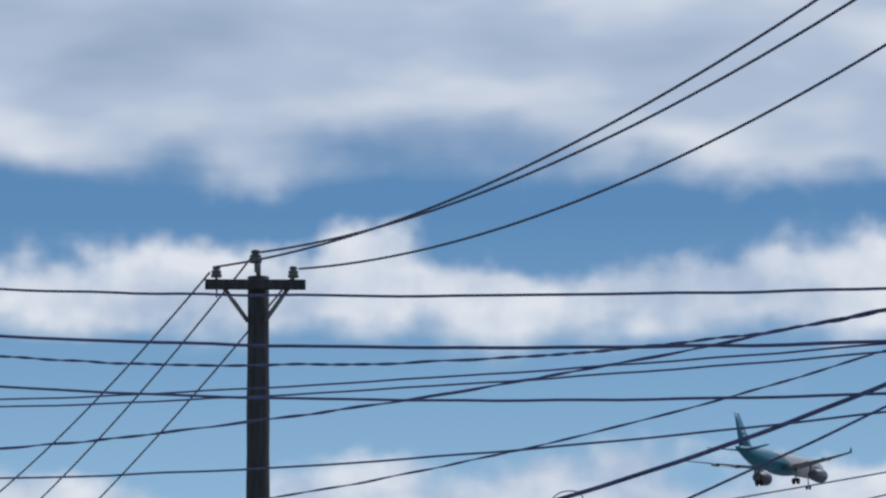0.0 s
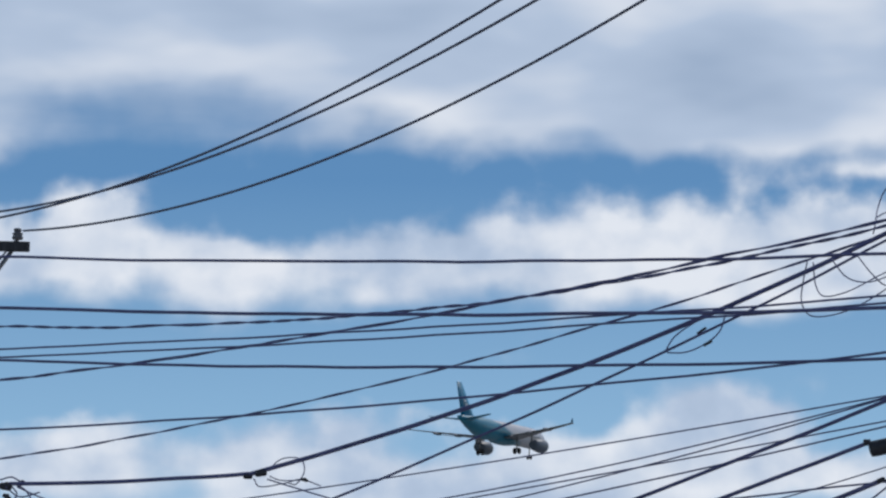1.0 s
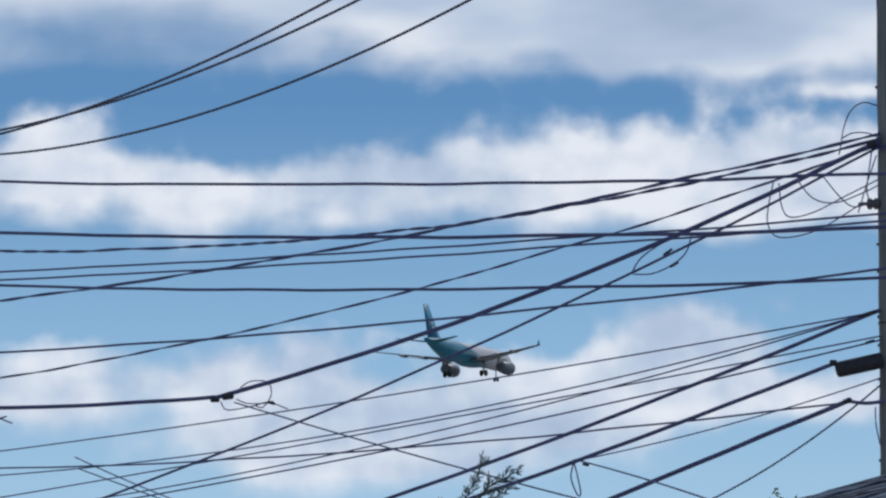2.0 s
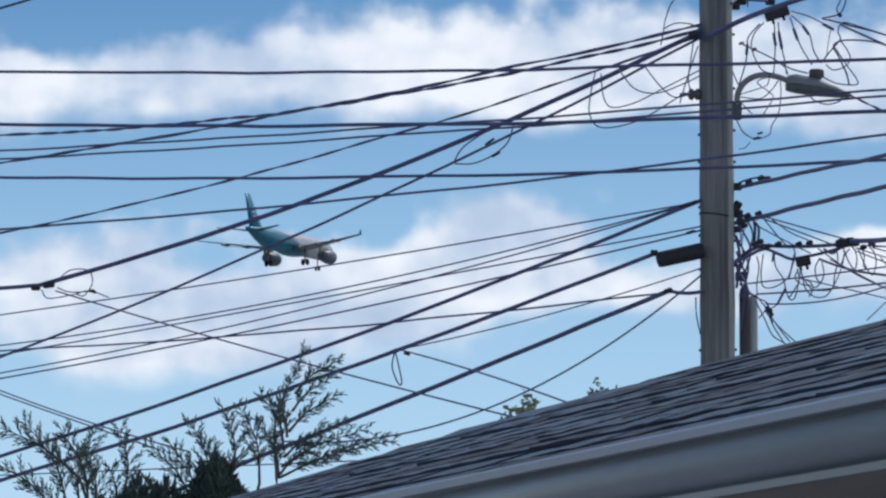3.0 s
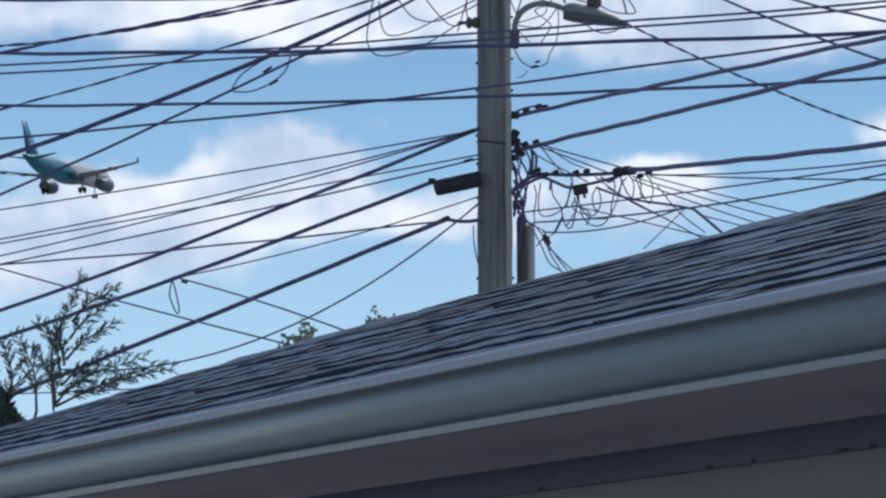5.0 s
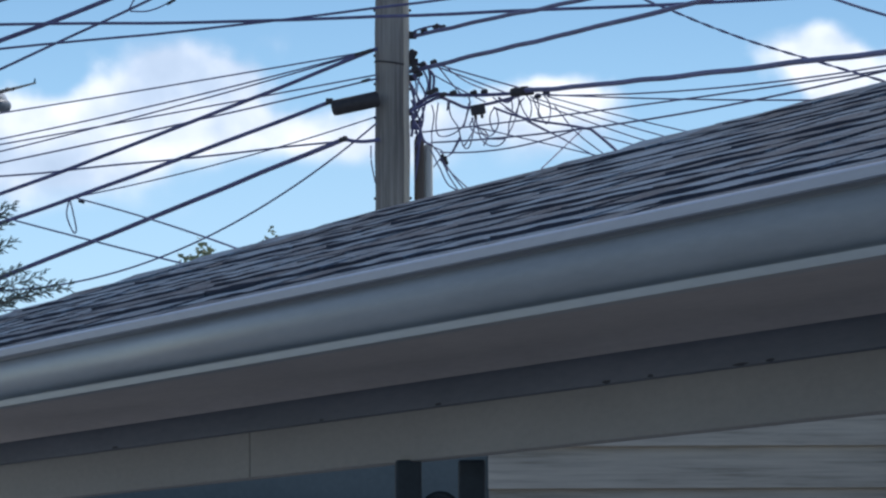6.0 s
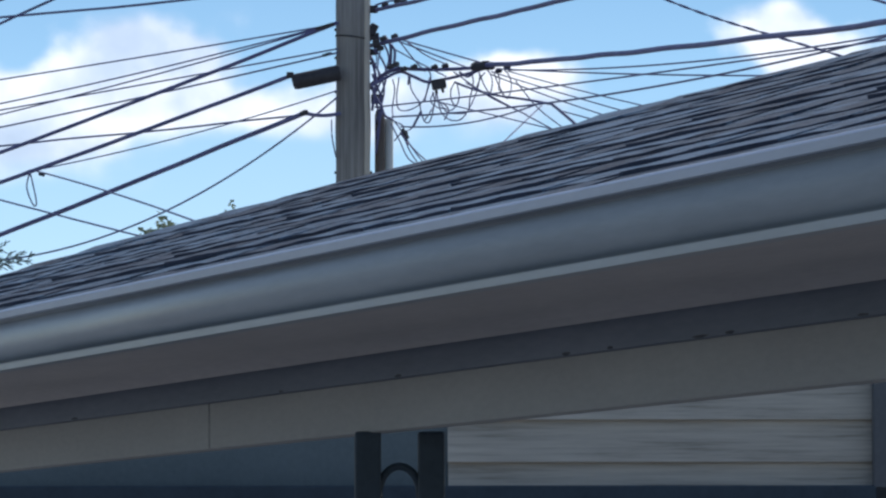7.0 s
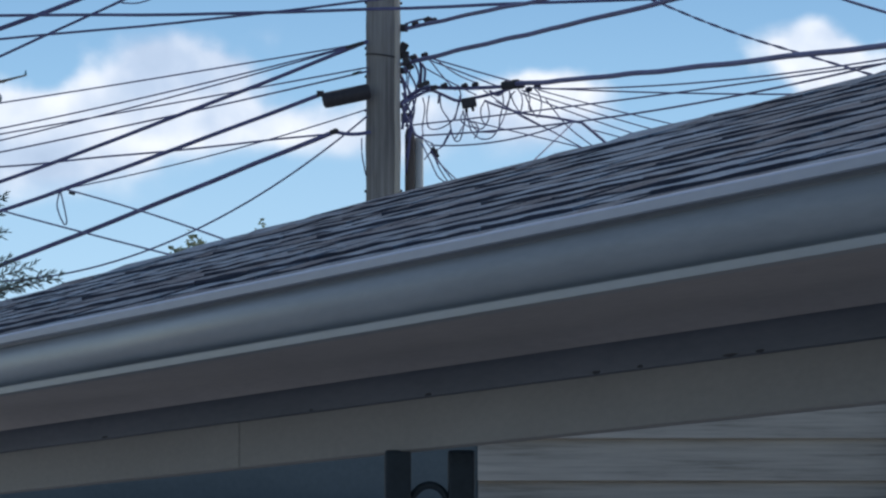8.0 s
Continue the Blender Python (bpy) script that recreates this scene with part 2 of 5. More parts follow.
def smooth_path(points, count=10):
    """A soft curve through a few points."""
    p = [Vector(q) for q in points]
    p = [p[0] * 2 - p[1]] + p + [p[-1] * 2 - p[-2]]
    out = []
    for i in range(1, len(p) - 2):
        for k in range(count):
            u = k / count
            out.append(0.5 * ((2 * p[i]) + (p[i + 1] - p[i - 1]) * u + (2 * p[i - 1] - 5 * p[i] + 4 * p[i + 1] - p[i + 2]) * u * u + (3 * p[i] - p[i - 1] - 3 * p[i + 1] + p[i + 2]) * u ** 3))
    return out + [p[-2]]


def thing(name, m, label, category, group="", kind=""):
    ob = new(name)
    ob.matrix_world = m
    return tagged(ob, label, category, group, kind)


# ---- ground and sky backdrop ----
def build_ground():
    bm = bmesh.new()
    bmesh.ops.create_grid(bm, x_segments=60, y_segments=60, size=4500)
    ob = part("ground", bm, paving)
    tagged(ob, "pale dry paved ground reaching the horizon", "ground", kind="structure")


build_ground()


def cloud_material():
    """Blue sky with broken cumulus, in degrees across and up."""
    n = Nodes("cloudy_sky")
    far = 3000.0
    c = n.tree.nodes.new("ShaderNodeTexCoord").outputs["Object"]
    s = n.add("SeparateXYZ", Vector=c)
    u = n.math("MULTIPLY", s.outputs[0], 57.3 / far)
    v = n.math("MULTIPLY", s.outputs[2], 57.3 / far)
    flat = n.add("CombineXYZ", X=u, Y=v, Z=0.0).outputs[0]
    swirl = n.add("TexNoise", Vector=flat, Scale=0.75, Detail=3.0, Roughness=0.5)
    sw = n.add("SeparateXYZ", Vector=swirl.outputs["Color"])
    du = n.math("MULTIPLY", n.math("SUBTRACT", sw.outputs[0], 0.5), 1.0)
    dv = n.math("MULTIPLY", n.math("SUBTRACT", sw.outputs[1], 0.5), 0.7)
    uu, vv = n.math("ADD", u, du), n.math("ADD", v, dv)
    total = None
    for bu, bv, ru, rv, w in CLOUDS:
        a = n.math("DIVIDE", n.math("SUBTRACT", uu, bu), ru)
        b = n.math("DIVIDE", n.math("SUBTRACT", vv, bv), rv)
        q = n.math("ADD", n.math("MULTIPLY", a, a), n.math("MULTIPLY", b, b))
        g = n.math("MULTIPLY", n.math("POWER", 2.718, n.math("MULTIPLY", q, -1.0)), w)
        total = g if total is None else n.math("ADD", total, g)
    wide = n.add("Mapping", Vector=flat, Scale=(0.6, 1.5, 1)).outputs[0]
    high = n.add("MapRange", Value=v, From_Min=9.0, From_Max=9.9)
    high.interpolation_type = "SMOOTHSTEP"
    high = high.outputs[0]
    low = n.math("SUBTRACT", 1.0, high)
    streak = n.add("Mapping", Vector=flat, Scale=(0.33, 1.5, 1), Rotation=(0, 0, 0.12)).outputs[0]
    fbm = n.math("ADD", n.math("MULTIPLY", n.noise(0.9, wide, 4.0, 0.42), low), n.math("MULTIPLY", n.noise(0.8, streak, 4.0, 0.42), high))
    deep = n.add("MapRange", Value=v, From_Min=6.6, From_Max=7.4)
    deep.interpolation_type = "SMOOTHSTEP"
    crown = n.add("MapRange", Value=v, From_Min=7.9, From_Max=8.6)
    shoulder = n.add("MapRange", Value=v, From_Min=5.7, From_Max=6.5)
    crisp = n.math("MAXIMUM", crown.outputs[0], n.math("MULTIPLY", shoulder.outputs[0], n.math("SUBTRACT", 1.0, deep.outputs[0])))
    billow = n.math("MULTIPLY", low, n.math("ADD", 0.25, n.math("MULTIPLY", crisp, 0.70)))
    puff = n.noise(2.0, flat, 4.0, 0.44)
    dens = n.math("ADD", total, n.math("MULTIPLY", n.math("SUBTRACT", fbm, 0.5), 1.0))
    dens = n.math("ADD", dens, n.math("MULTIPLY", n.math("SUBTRACT", puff, 0.5), n.math("ADD", 0.15, n.math("MULTIPLY", billow, 0.8))))
    mask = n.add("MapRange", Value=dens, From_Min=0.2, From_Max=n.math("SUBTRACT", 0.95, n.math("MULTIPLY", billow, 0.17)))
    mask.interpolation_type = "SMOOTHSTEP"
    el = n.add("MapRange", Value=v, From_Min=3.0, From_Max=11.0).outputs[0]
    blue = n.ramp(el, (0.0, (0.42, 0.62, 0.79)), (0.42, (0.25, 0.445, 0.665)), (0.78, (0.112, 0.262, 0.495)), (1.0, (0.105, 0.24, 0.455)))
    tone = n.math("ADD", n.math("MULTIPLY", n.noise(0.55, wide, 3.0, 0.45), 0.70), n.math("MULTIPLY", n.math("ADD", n.math("MULTIPLY", puff, low), n.math("MULTIPLY", 0.5, high)), 0.30))
    top = n.math("MULTIPLY", n.math("SUBTRACT", el, 0.80), 0.45)
    tone = n.math("SUBTRACT", tone, n.math("MAXIMUM", top, 0.0))
    cloud = n.ramp(tone, (0.18, (0.285, 0.38, 0.535)), (0.42, (0.46, 0.555, 0.71)), (0.60, (0.79, 0.825, 0.89)))
    colour = n.mix(n.math("MULTIPLY", mask.outputs[0], 0.94), blue, cloud)
    e = n.add("Emission", Color=colour, Strength=SKY)
    n.tree.links.new(e.outputs[0], n.output.inputs["Surface"])
    return n.mat


SKY = 1.0
# across, up, half width, half height (degrees), weight
HIGH_DECK = (
    (-12.0, 11.2, 4.0, 1.0, 1.2), (-6.0, 11.25, 4.0, 1.1, 1.35), (0.0, 10.9, 3.5, 1.0, 1.3), (-9.2, 9.8, 0.8, 0.5, 0.5), (-3.0, 10.25, 2.0, 0.6, 0.7),
    (-11.6, 10.2, 1.2, 0.5, 0.6), (-0.3, 9.85, 2.0, 0.35, 0.7), (3.5, 10.1, 2.5, 0.5, 0.9), (1.2, 9.3, 0.8, 0.10, 0.5),
)
MIDDLE_DECK = (
    (-11.0, 8.4, 1.8, 0.5, 1.05), (-9.0, 8.3, 0.9, 0.45, 0.8), (-7.9, 8.4, 0.65, 0.6, 1.2), (-6.65, 8.15, 0.6, 0.5, 1.0), (-5.3, 8.1, 1.0, 0.42, 0.85),
    (-3.7, 8.25, 0.9, 0.5, 1.0), (-1.6, 8.3, 1.5, 0.56, 1.2), (0.6, 8.35, 1.6, 0.58, 1.2), (3.0, 8.3, 2.0, 0.55, 1.2), (5.5, 8.3, 2.0, 0.6, 1.1), (3.6, 7.9, 1.6, 0.28, 0.55),
)
LOW_CLOUDS = (
    (-11.5, 5.9, 1.6, 0.5, 0.9), (-8.2, 5.85, 1.0, 0.5, 1.0), (-5.6, 5.85, 1.5, 0.6, 1.1), (-5.0, 5.3, 1.2, 0.5, 0.8), (-3.1, 5.85, 0.9, 0.45, 0.95), (-1.05, 6.3, 0.8, 0.48, 1.35),
    (-1.9, 5.8, 0.9, 0.5, 1.1), (-0.5, 5.95, 0.7, 0.4, 0.8), (-3.2, 5.2, 1.2, 0.4, 0.7), (1.8, 5.85, 2.4, 0.40, 0.82), (-0.35, 6.4, 0.5, 0.3, 0.6), (3.4, 6.2, 0.65, 0.28, 1.25), (6.4, 6.62, 0.52, 0.38, 1.7), (8.5, 6.3, 1.5, 0.5, 0.9),
)
CLOUDS = HIGH_DECK + MIDDLE_DECK + LOW_CLOUDS


def build_backdrop():
    verts, faces, count = [], [], 48
    for i in range(count + 1):
        x = -1100 + 2200 * i / count
        for z in (-60, 1100):
            verts.append((x, 3000 - x * x / 8000, z))
    for i in range(count):
        faces.append((2 * i, 2 * i + 2, 2 * i + 3, 2 * i + 1))
    ob = new("backdrop", mesh_from("backdrop", verts, faces, cloud_material(), True))
    tagged(ob, "blue sky with broken white and grey cumulus clouds", "sky", kind="structure")


build_backdrop()

# ---- porch with shingled roof, gutter and beam ----
PORCH = pose(0.363, 8.965, 2.304, 0, 0, -71.66)
FAR_END, NEAR_END = -7.0, 4.2
PITCH = 1 / 3


def ridge_at(x):
    """How far up the slope the front of the roof reaches, along the eave."""
    return float(np.interp(x, (-6.80, -6.62, -6.2, -5.6, -4.9, -4.2, -3.0, -1.4, 4.2), (0.05, 0.52, 0.92, 1.11, 1.28, 1.37, 1.41, 1.53, 1.58)))


def extrude(bm, profile, x0, x1, closed=True):
    """A profile of (y, z) pairs run along x."""
    a = [bm.verts.new((x0, y, z)) for y, z in profile]
    b = [bm.verts.new((x1, y, z)) for y, z in profile]
    count = len(profile)
    for k in range(count if closed else count - 1):
        j = (k + 1) % count
        bm.faces.new((a[k], a[j], b[j], b[k]))
    if closed:
        bm.faces.new(a[::-1])
        bm.faces.new(b)
    return bm


def build_porch():
    porch = thing("porch_roof", PORCH, "low hipped porch roof with worn grey shingles and painted eaves", "roof")
    bm = bmesh.new()
    xs = (-6.78, -6.6, -6.2, -5.6, -4.9, -4.2, -3.0, -1.4, 1.5, NEAR_END)
    rows = []
    for x in xs:
        y = ridge_at(x)
        rows.append([bm.verts.new(p) for p in ((x, 0.014, PITCH * 0.014 - 0.001), (x, y, PITCH * y - 0.006), (x, y + max(y - 0.05, 0.03), PITCH * 0.05 - 0.01), (x, 0.014, PITCH * 0.014 - 0.012))])
    for a, b in zip(rows, rows[1:]):
        for k in range(4):
            bm.faces.new((a[k], a[(k + 1) % 4], b[(k + 1) % 4], b[k]))
    bm.faces.new(rows[0])
    bm.faces.new(rows[-1][::-1])
    part("roof_deck", bm, shingle_mat, porch)
    bm = bmesh.new()
    cove = [(0.10, -0.108), (0.22, -0.109), (0.34, -0.110)] + [(0.34 + 0.15 * k / 10, -0.110 - 0.0285 * (k / 10) ** 3.6) for k in range(1, 11)]
    extrude(bm, [(0.10, -0.098)] + cove + [(0.49, -0.100)], FAR_END + 0.1, NEAR_END)
    for f in bm.faces:
        f.smooth = -0.9 > f.normal.z
    part("soffit", bm, soffit_paint, porch, "taupe grey painted soffit board")
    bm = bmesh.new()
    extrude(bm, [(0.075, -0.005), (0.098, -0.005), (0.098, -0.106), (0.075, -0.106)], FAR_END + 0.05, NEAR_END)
    part("fascia", bm, gutter_skylit, porch)
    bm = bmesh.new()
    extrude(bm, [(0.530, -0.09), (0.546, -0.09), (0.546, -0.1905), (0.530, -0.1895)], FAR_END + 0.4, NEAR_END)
    part("frieze", bm, frieze_shade, porch, "frieze board coloured dark for the shade under the eave")
    return porch


porch = build_porch()


def build_gutter():
    g = thing("gutter", PORCH, "grey painted half-round metal gutter along a porch eave", "gutter")
    outer = [(0.072, 0.0), (0.07, -0.116), (0.036, -0.120), (0.029, -0.114)]
    for k in range(17):
        w = radians(-84 + 164 * k / 16)
        outer.append((0.036 - 0.038 * max(math.cos(w), 0.0) ** 0.82, -0.060 + 0.047 * math.sin(w)))
    outer[-2:] = [(0.018, -0.0190), (0.010, -0.0125)]
    bm = bmesh.new()
    inner = [(y + 0.003, z + 0.003) for y, z in outer[1:]][::-1]
    extrude(bm, outer + inner, FAR_END, NEAR_END)
    for f in bm.faces:
        f.smooth = len(f.verts) == 4
    part("trough", bm, gutter_white, g)
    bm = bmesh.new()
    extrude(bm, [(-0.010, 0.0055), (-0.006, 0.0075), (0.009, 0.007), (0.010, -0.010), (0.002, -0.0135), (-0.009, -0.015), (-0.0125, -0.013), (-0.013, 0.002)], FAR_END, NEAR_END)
    part("rolled_lip", bm, gutter_skylit, g, "rolled front lip, made paler for the skylight on it")
    bm = bmesh.new()
    extrude(bm, [(-0.004, -0.1145), (0.030, -0.1115), (0.030, -0.1290), (-0.004, -0.1290)], FAR_END, NEAR_END)
    part("bottom_edge", bm, gutter_white, g)


build_gutter()


def build_beam():
    beam = thing("porch_beam", PORCH, "greyish painted porch beam with an open joint", "beam")
    joint = -2.876
    for x0, x1 in ((FAR_END + 0.4, joint - 0.003), (joint + 0.003, NEAR_END)):
        bm = bmesh.new()
        box(bm, (x0 + x1) / 2, 0.576, -0.234, x1 - x0, 0.052, 0.126, 0.005)
        part("board", bm, beam_paint, beam)
    bm = bmesh.new()
    box(bm, joint, 0.58, -0.234, 0.012, 0.034, 0.10)
    part("joint_gap", bm, iron_black, beam)
    rng = random.Random(21)
    for x, w in ((-3.9, 0.07), (-2.3, 0.03), (-1.55, 0.04), (-0.62, 0.055), (-0.40, 0.03), (0.02, 0.08), (0.15, 0.04), (0.7, 0.05)):
        bm = bmesh.new()
        ring = []
        for k in range(10):
            a = 2 * math.pi * k / 10
            ring.append(bm.verts.new((x + w * 0.5 * math.cos(a) * rng.uniform(0.6, 1.0), 0.5285, -0.1865 + 0.0042 * math.sin(a) * rng.uniform(0.4, 1.0))))
        flake = bm.faces.new(ring)
        top = bmesh.ops.extrude_face_region(bm, geom=[flake])
        bmesh.ops.translate(bm, vec=(0, 0.003, 0), verts=[v for v in top["geom"] if isinstance(v, bmesh.types.BMVert)])
        part("paint_chip", bm, chip_dark, beam, "dark chip in the paint")


build_beam()


def build_post():
    post = thing("porch_post", PORCH @ pose(-1.785, 0.62, 0, 0, 0, 71.66), "black wrought iron porch post with two bars and a scroll", "post")
    for x in (-0.068, 0.068):
        bm = bmesh.new()
        box(bm, x, 0, -1.294, 0.056, 0.056, 2.0, 0.006)
        part("bar", bm, iron_black, post)
    for z in (-0.43, -0.95, -1.5):
        pts = [(0.045 * math.cos(math.pi * (1 - k / 12)), 0, z + 0.062 * math.sin(math.pi * k / 12)) for k in range(13)]
        pts = [(-0.045, 0, z - 0.12)] + pts + [(0.045, 0, z - 0.12)]
        tube("scroll", pts, 0.009, iron_black, post, sides=6)


build_post()


# ---- siding wall under the porch ----
def build_siding():
    wall = thing("wall_east", pose(2.35, 17.5, 0, 0, 0, -1.5), "pale painted clapboard wall of the next house in shade", "wall", kind="structure")
    bm = bmesh.new()
    box(bm, -0.45, 0.1, 1.27, 5.9, 0.12, 2.54)
    part("sheathing", bm, panel_blue, wall)
    bm = bmesh.new()
    extrude(bm, [(0.0, 0.0), (0.034, 0.0), (0.034, 0.165), (0.024, 0.165)], -1.555, 2.5)
    ob = part("clapboard", bm, siding_paint, wall)
    ob.location = (0, 0, 2.305)
    for k in range(1, 15):
        again = new("clapboard", ob.data)
        again.parent = wall
        again.location = (0.002 * (k % 3), 0, 2.305 - k * 0.147)
    bm = bmesh.new()
    box(bm, -0.45, -0.03, 1.955, 5.9, 0.06, 0.24, 0.006)
    part("window_head", bm, iron_black, wall, "dark window head trim")
    # added dark strip that stands in for a soft shadow down the siding
    bm = bmesh.new()
    box(bm, 0.02, -0.03, 1.27, 0.2, 0.06, 2.54, 0.008)
    part("corner_trim", bm, shade_strip_dark, wall, "dark vertical strip standing in for a soft shadow on the wall")


build_siding()


# ---- utility poles ----
def pole_body(pole, height, base, top, material, taper_rows=20):
    verts_r = []
    for k in range(taper_rows + 1):
        z = height * k / taper_rows
        verts_r.append((base + (top - base) * k / taper_rows + 0.004 * math.sin(k * 2.3), z))
    bm = bmesh.new()
    lathe(bm, verts_r, sides=24)
    part("trunk", bm, material, pole)


def insulator(parent, x, y, z, scale=1.0):
    bm = bmesh.new()
    prof = [(0.012, -0.10), (0.014, 0.0), (0.065, 0.005), (0.072, 0.035), (0.055, 0.045), (0.062, 0.06), (0.066, 0.085), (0.045, 0.095), (0.04, 0.105), (0.055, 0.12), (0.042, 0.142), (0.0, 0.15)]
    lathe(bm, [(max(r, 0.001) * scale, h * scale) for r, h in prof], Matrix.Translation((x, y, z)), 14)
    return part("insulator", bm, porcelain, parent, "grey porcelain pin insulator")


def build_far_pole():
    pole = thing("utility_pole", pose(-9.57, 58.7, 0), "dark weathered wooden utility pole with a crossarm", "utility pole")
    pole_body(pole, 10.41, 0.19, 0.125, pole_dark)
    arm = Matrix.Rotation(radians(10), 4, "Z")
    bm = bmesh.new()
    box(bm, -0.01, -0.165, 10.295, 1.19, 0.09, 0.115, 0.008, arm)
    crossarm = part("crossarm", bm, pole_dark, pole)
    for s in (-1, 1):
        p = arm @ Vector((s * 0.38, 0, 0))
        tube("brace", [(p.x, p.y - 0.17, 10.25), (s * 0.10, -0.13, 9.86)], 0.027, steel, pole, "grey metal arm brace", 6)
    for s in (-0.47, 0.44):
        p = arm @ Vector((s, 0, 0))
        insulator(pole, p.x, p.y - 0.165, 10.375, 0.95)
    insulator(pole, -0.035, 0, 10.575, 1.1)
    bm = bmesh.new()
    lathe(bm, [(0.028, 10.35), (0.03, 10.62), (0.016, 10.64)], sides=8)
    part("ridge_pin", bm, steel, pole)
    bm = bmesh.new()
    lathe(bm, [(0.01, 10.14), (0.01, 10.24)], sides=6, matrix=Matrix.Translation((-0.46, -0.24, 0)))
    part("bolt", bm, steel, pole)


build_far_pole()


def build_near_pole():
    pole = thing("utility_pole", pose(1.14, 42.6, 0), "weathered grey wooden utility pole carrying many cables", "utility pole")
    pole_body(pole, 10.2, 0.160, 0.136, pole_wood, 30)
    for z in (8.55, 8.11, 7.62, 7.25, 7.0, 6.62, 6.35, 6.1, 5.4):
        bm = bmesh.new()
        lathe(bm, [(0.012, -0.158), (0.012, 0.158), (0.001, 0.165)], Matrix.Translation((0, 0, z)) @ Matrix.Rotation(radians(90 + random.uniform(-15, 15)), 4, "Y"), 8)
        part("bolt", bm, hardware_dark, pole)
    bm = bmesh.new()
    lathe(bm, [(0.02, 0.0), (0.045, 0.02), (0.05, 0.05), (0.03, 0.065), (0.05, 0.08), (0.045, 0.11), (0.015, 0.12), (0.012, 0.19)], Matrix.Translation((-0.12, -0.05, 7.57)) @ Matrix.Rotation(radians(-90), 4, "Y"), 12)
    part("spool", bm, porcelain, pole, "reddish spool insulator")
    for x, y, z, r in ((0.17, -0.06, 7.40, 0.04), (0.18, -0.05, 6.55, 0.035), (0.17, -0.04, 6.42, 0.03), (0.2, -0.05, 6.47, 0.022), (0.2, -0.03, 6.02, 0.045), (0.17, -0.06, 6.78, 0.035), (0.16, -0.05, 8.33, 0.04)):
        bm = bmesh.new()
        box(bm, x, y, z, r * 2.2, r * 1.4, r * 1.8, r * 0.25)
        part("bracket", bm, hardware_dark, pole)
    # riser conduit guard behind the shoulder of the pole
    bm = bmesh.new()
    lathe(bm, [(0.037, 0.05), (0.037, 5.85), (0.03, 5.86)], Matrix.Translation((0.305, 0.04, 0)), 14)
    part("conduit", bm, guard_pale, pole, "grey cable riser guard")
    bm = bmesh.new()
    lathe(bm, [(0.043, 0.05), (0.043, 5.88), (0.03, 5.93)], Matrix.Translation((0.226, 0.0, 0)), 12)
    part("riser_guard", bm, riser_brown, pole, "dark brown cable riser guard")
    for z, lean in ((6.539, -0.02),):
        r = 0.163 - 0.024 * z / 10.2
        ring = [(r * math.cos(a), r * math.sin(a), z + lean * math.cos(a)) for a in (2 * math.pi * k / 24 for k in range(25))]
        tube("strap", ring, 0.007, hardware_dark, pole, "dark steel strap round the pole", sides=6)
    bm = bmesh.new()
    box(bm, 0.165, -0.08, 6.606, 0.07, 0.05, 0.10, 0.014, Matrix.Rotation(radians(28), 4, "Y"))
    part("cable_bracket", bm, hardware_dark, pole)
    radius = lambda z: 0.160 - 0.024 * z / 10.2
    tube("moulding", [(0.77 * radius(z), -0.64 * radius(z), z) for z in (0.1, 2.5, 5.0, 7.5, 10.0)], 0.03, tan_wood, pole, "tan wooden ground wire moulding", sides=8)
    for k in range(5):
        z = 5.75 + 0.13 * k
        tube("jumper", smooth_path([(0.16, -0.06, z + 0.35), (0.22 + 0.02 * k, -0.08, z + 0.1), (0.19, -0.06, z - 0.2)], 6), 0.009, wire_black, pole, sides=5)


build_near_pole()


def build_closure():
    c = thing("splice_closure", pose(0.82, 42.42, 6.185), "black cylindrical cable splice closure hung beside the pole", "cable closure")
    turn = Matrix.Rotation(radians(78), 4, "Y")
    bm = bmesh.new()
    lathe(bm, [(0.03, -0.20), (0.062, -0.19), (0.068, -0.16), (0.068, 0.19), (0.05, 0.21)], turn, 18)
    part("shell", bm, hardware_dark, c)
    bm = bmesh.new()
    box(bm, -0.215, 0, 0.02, 0.06, 0.05, 0.05, 0.008)
    part("clamp", bm, hardware_dark, c)


build_closure()


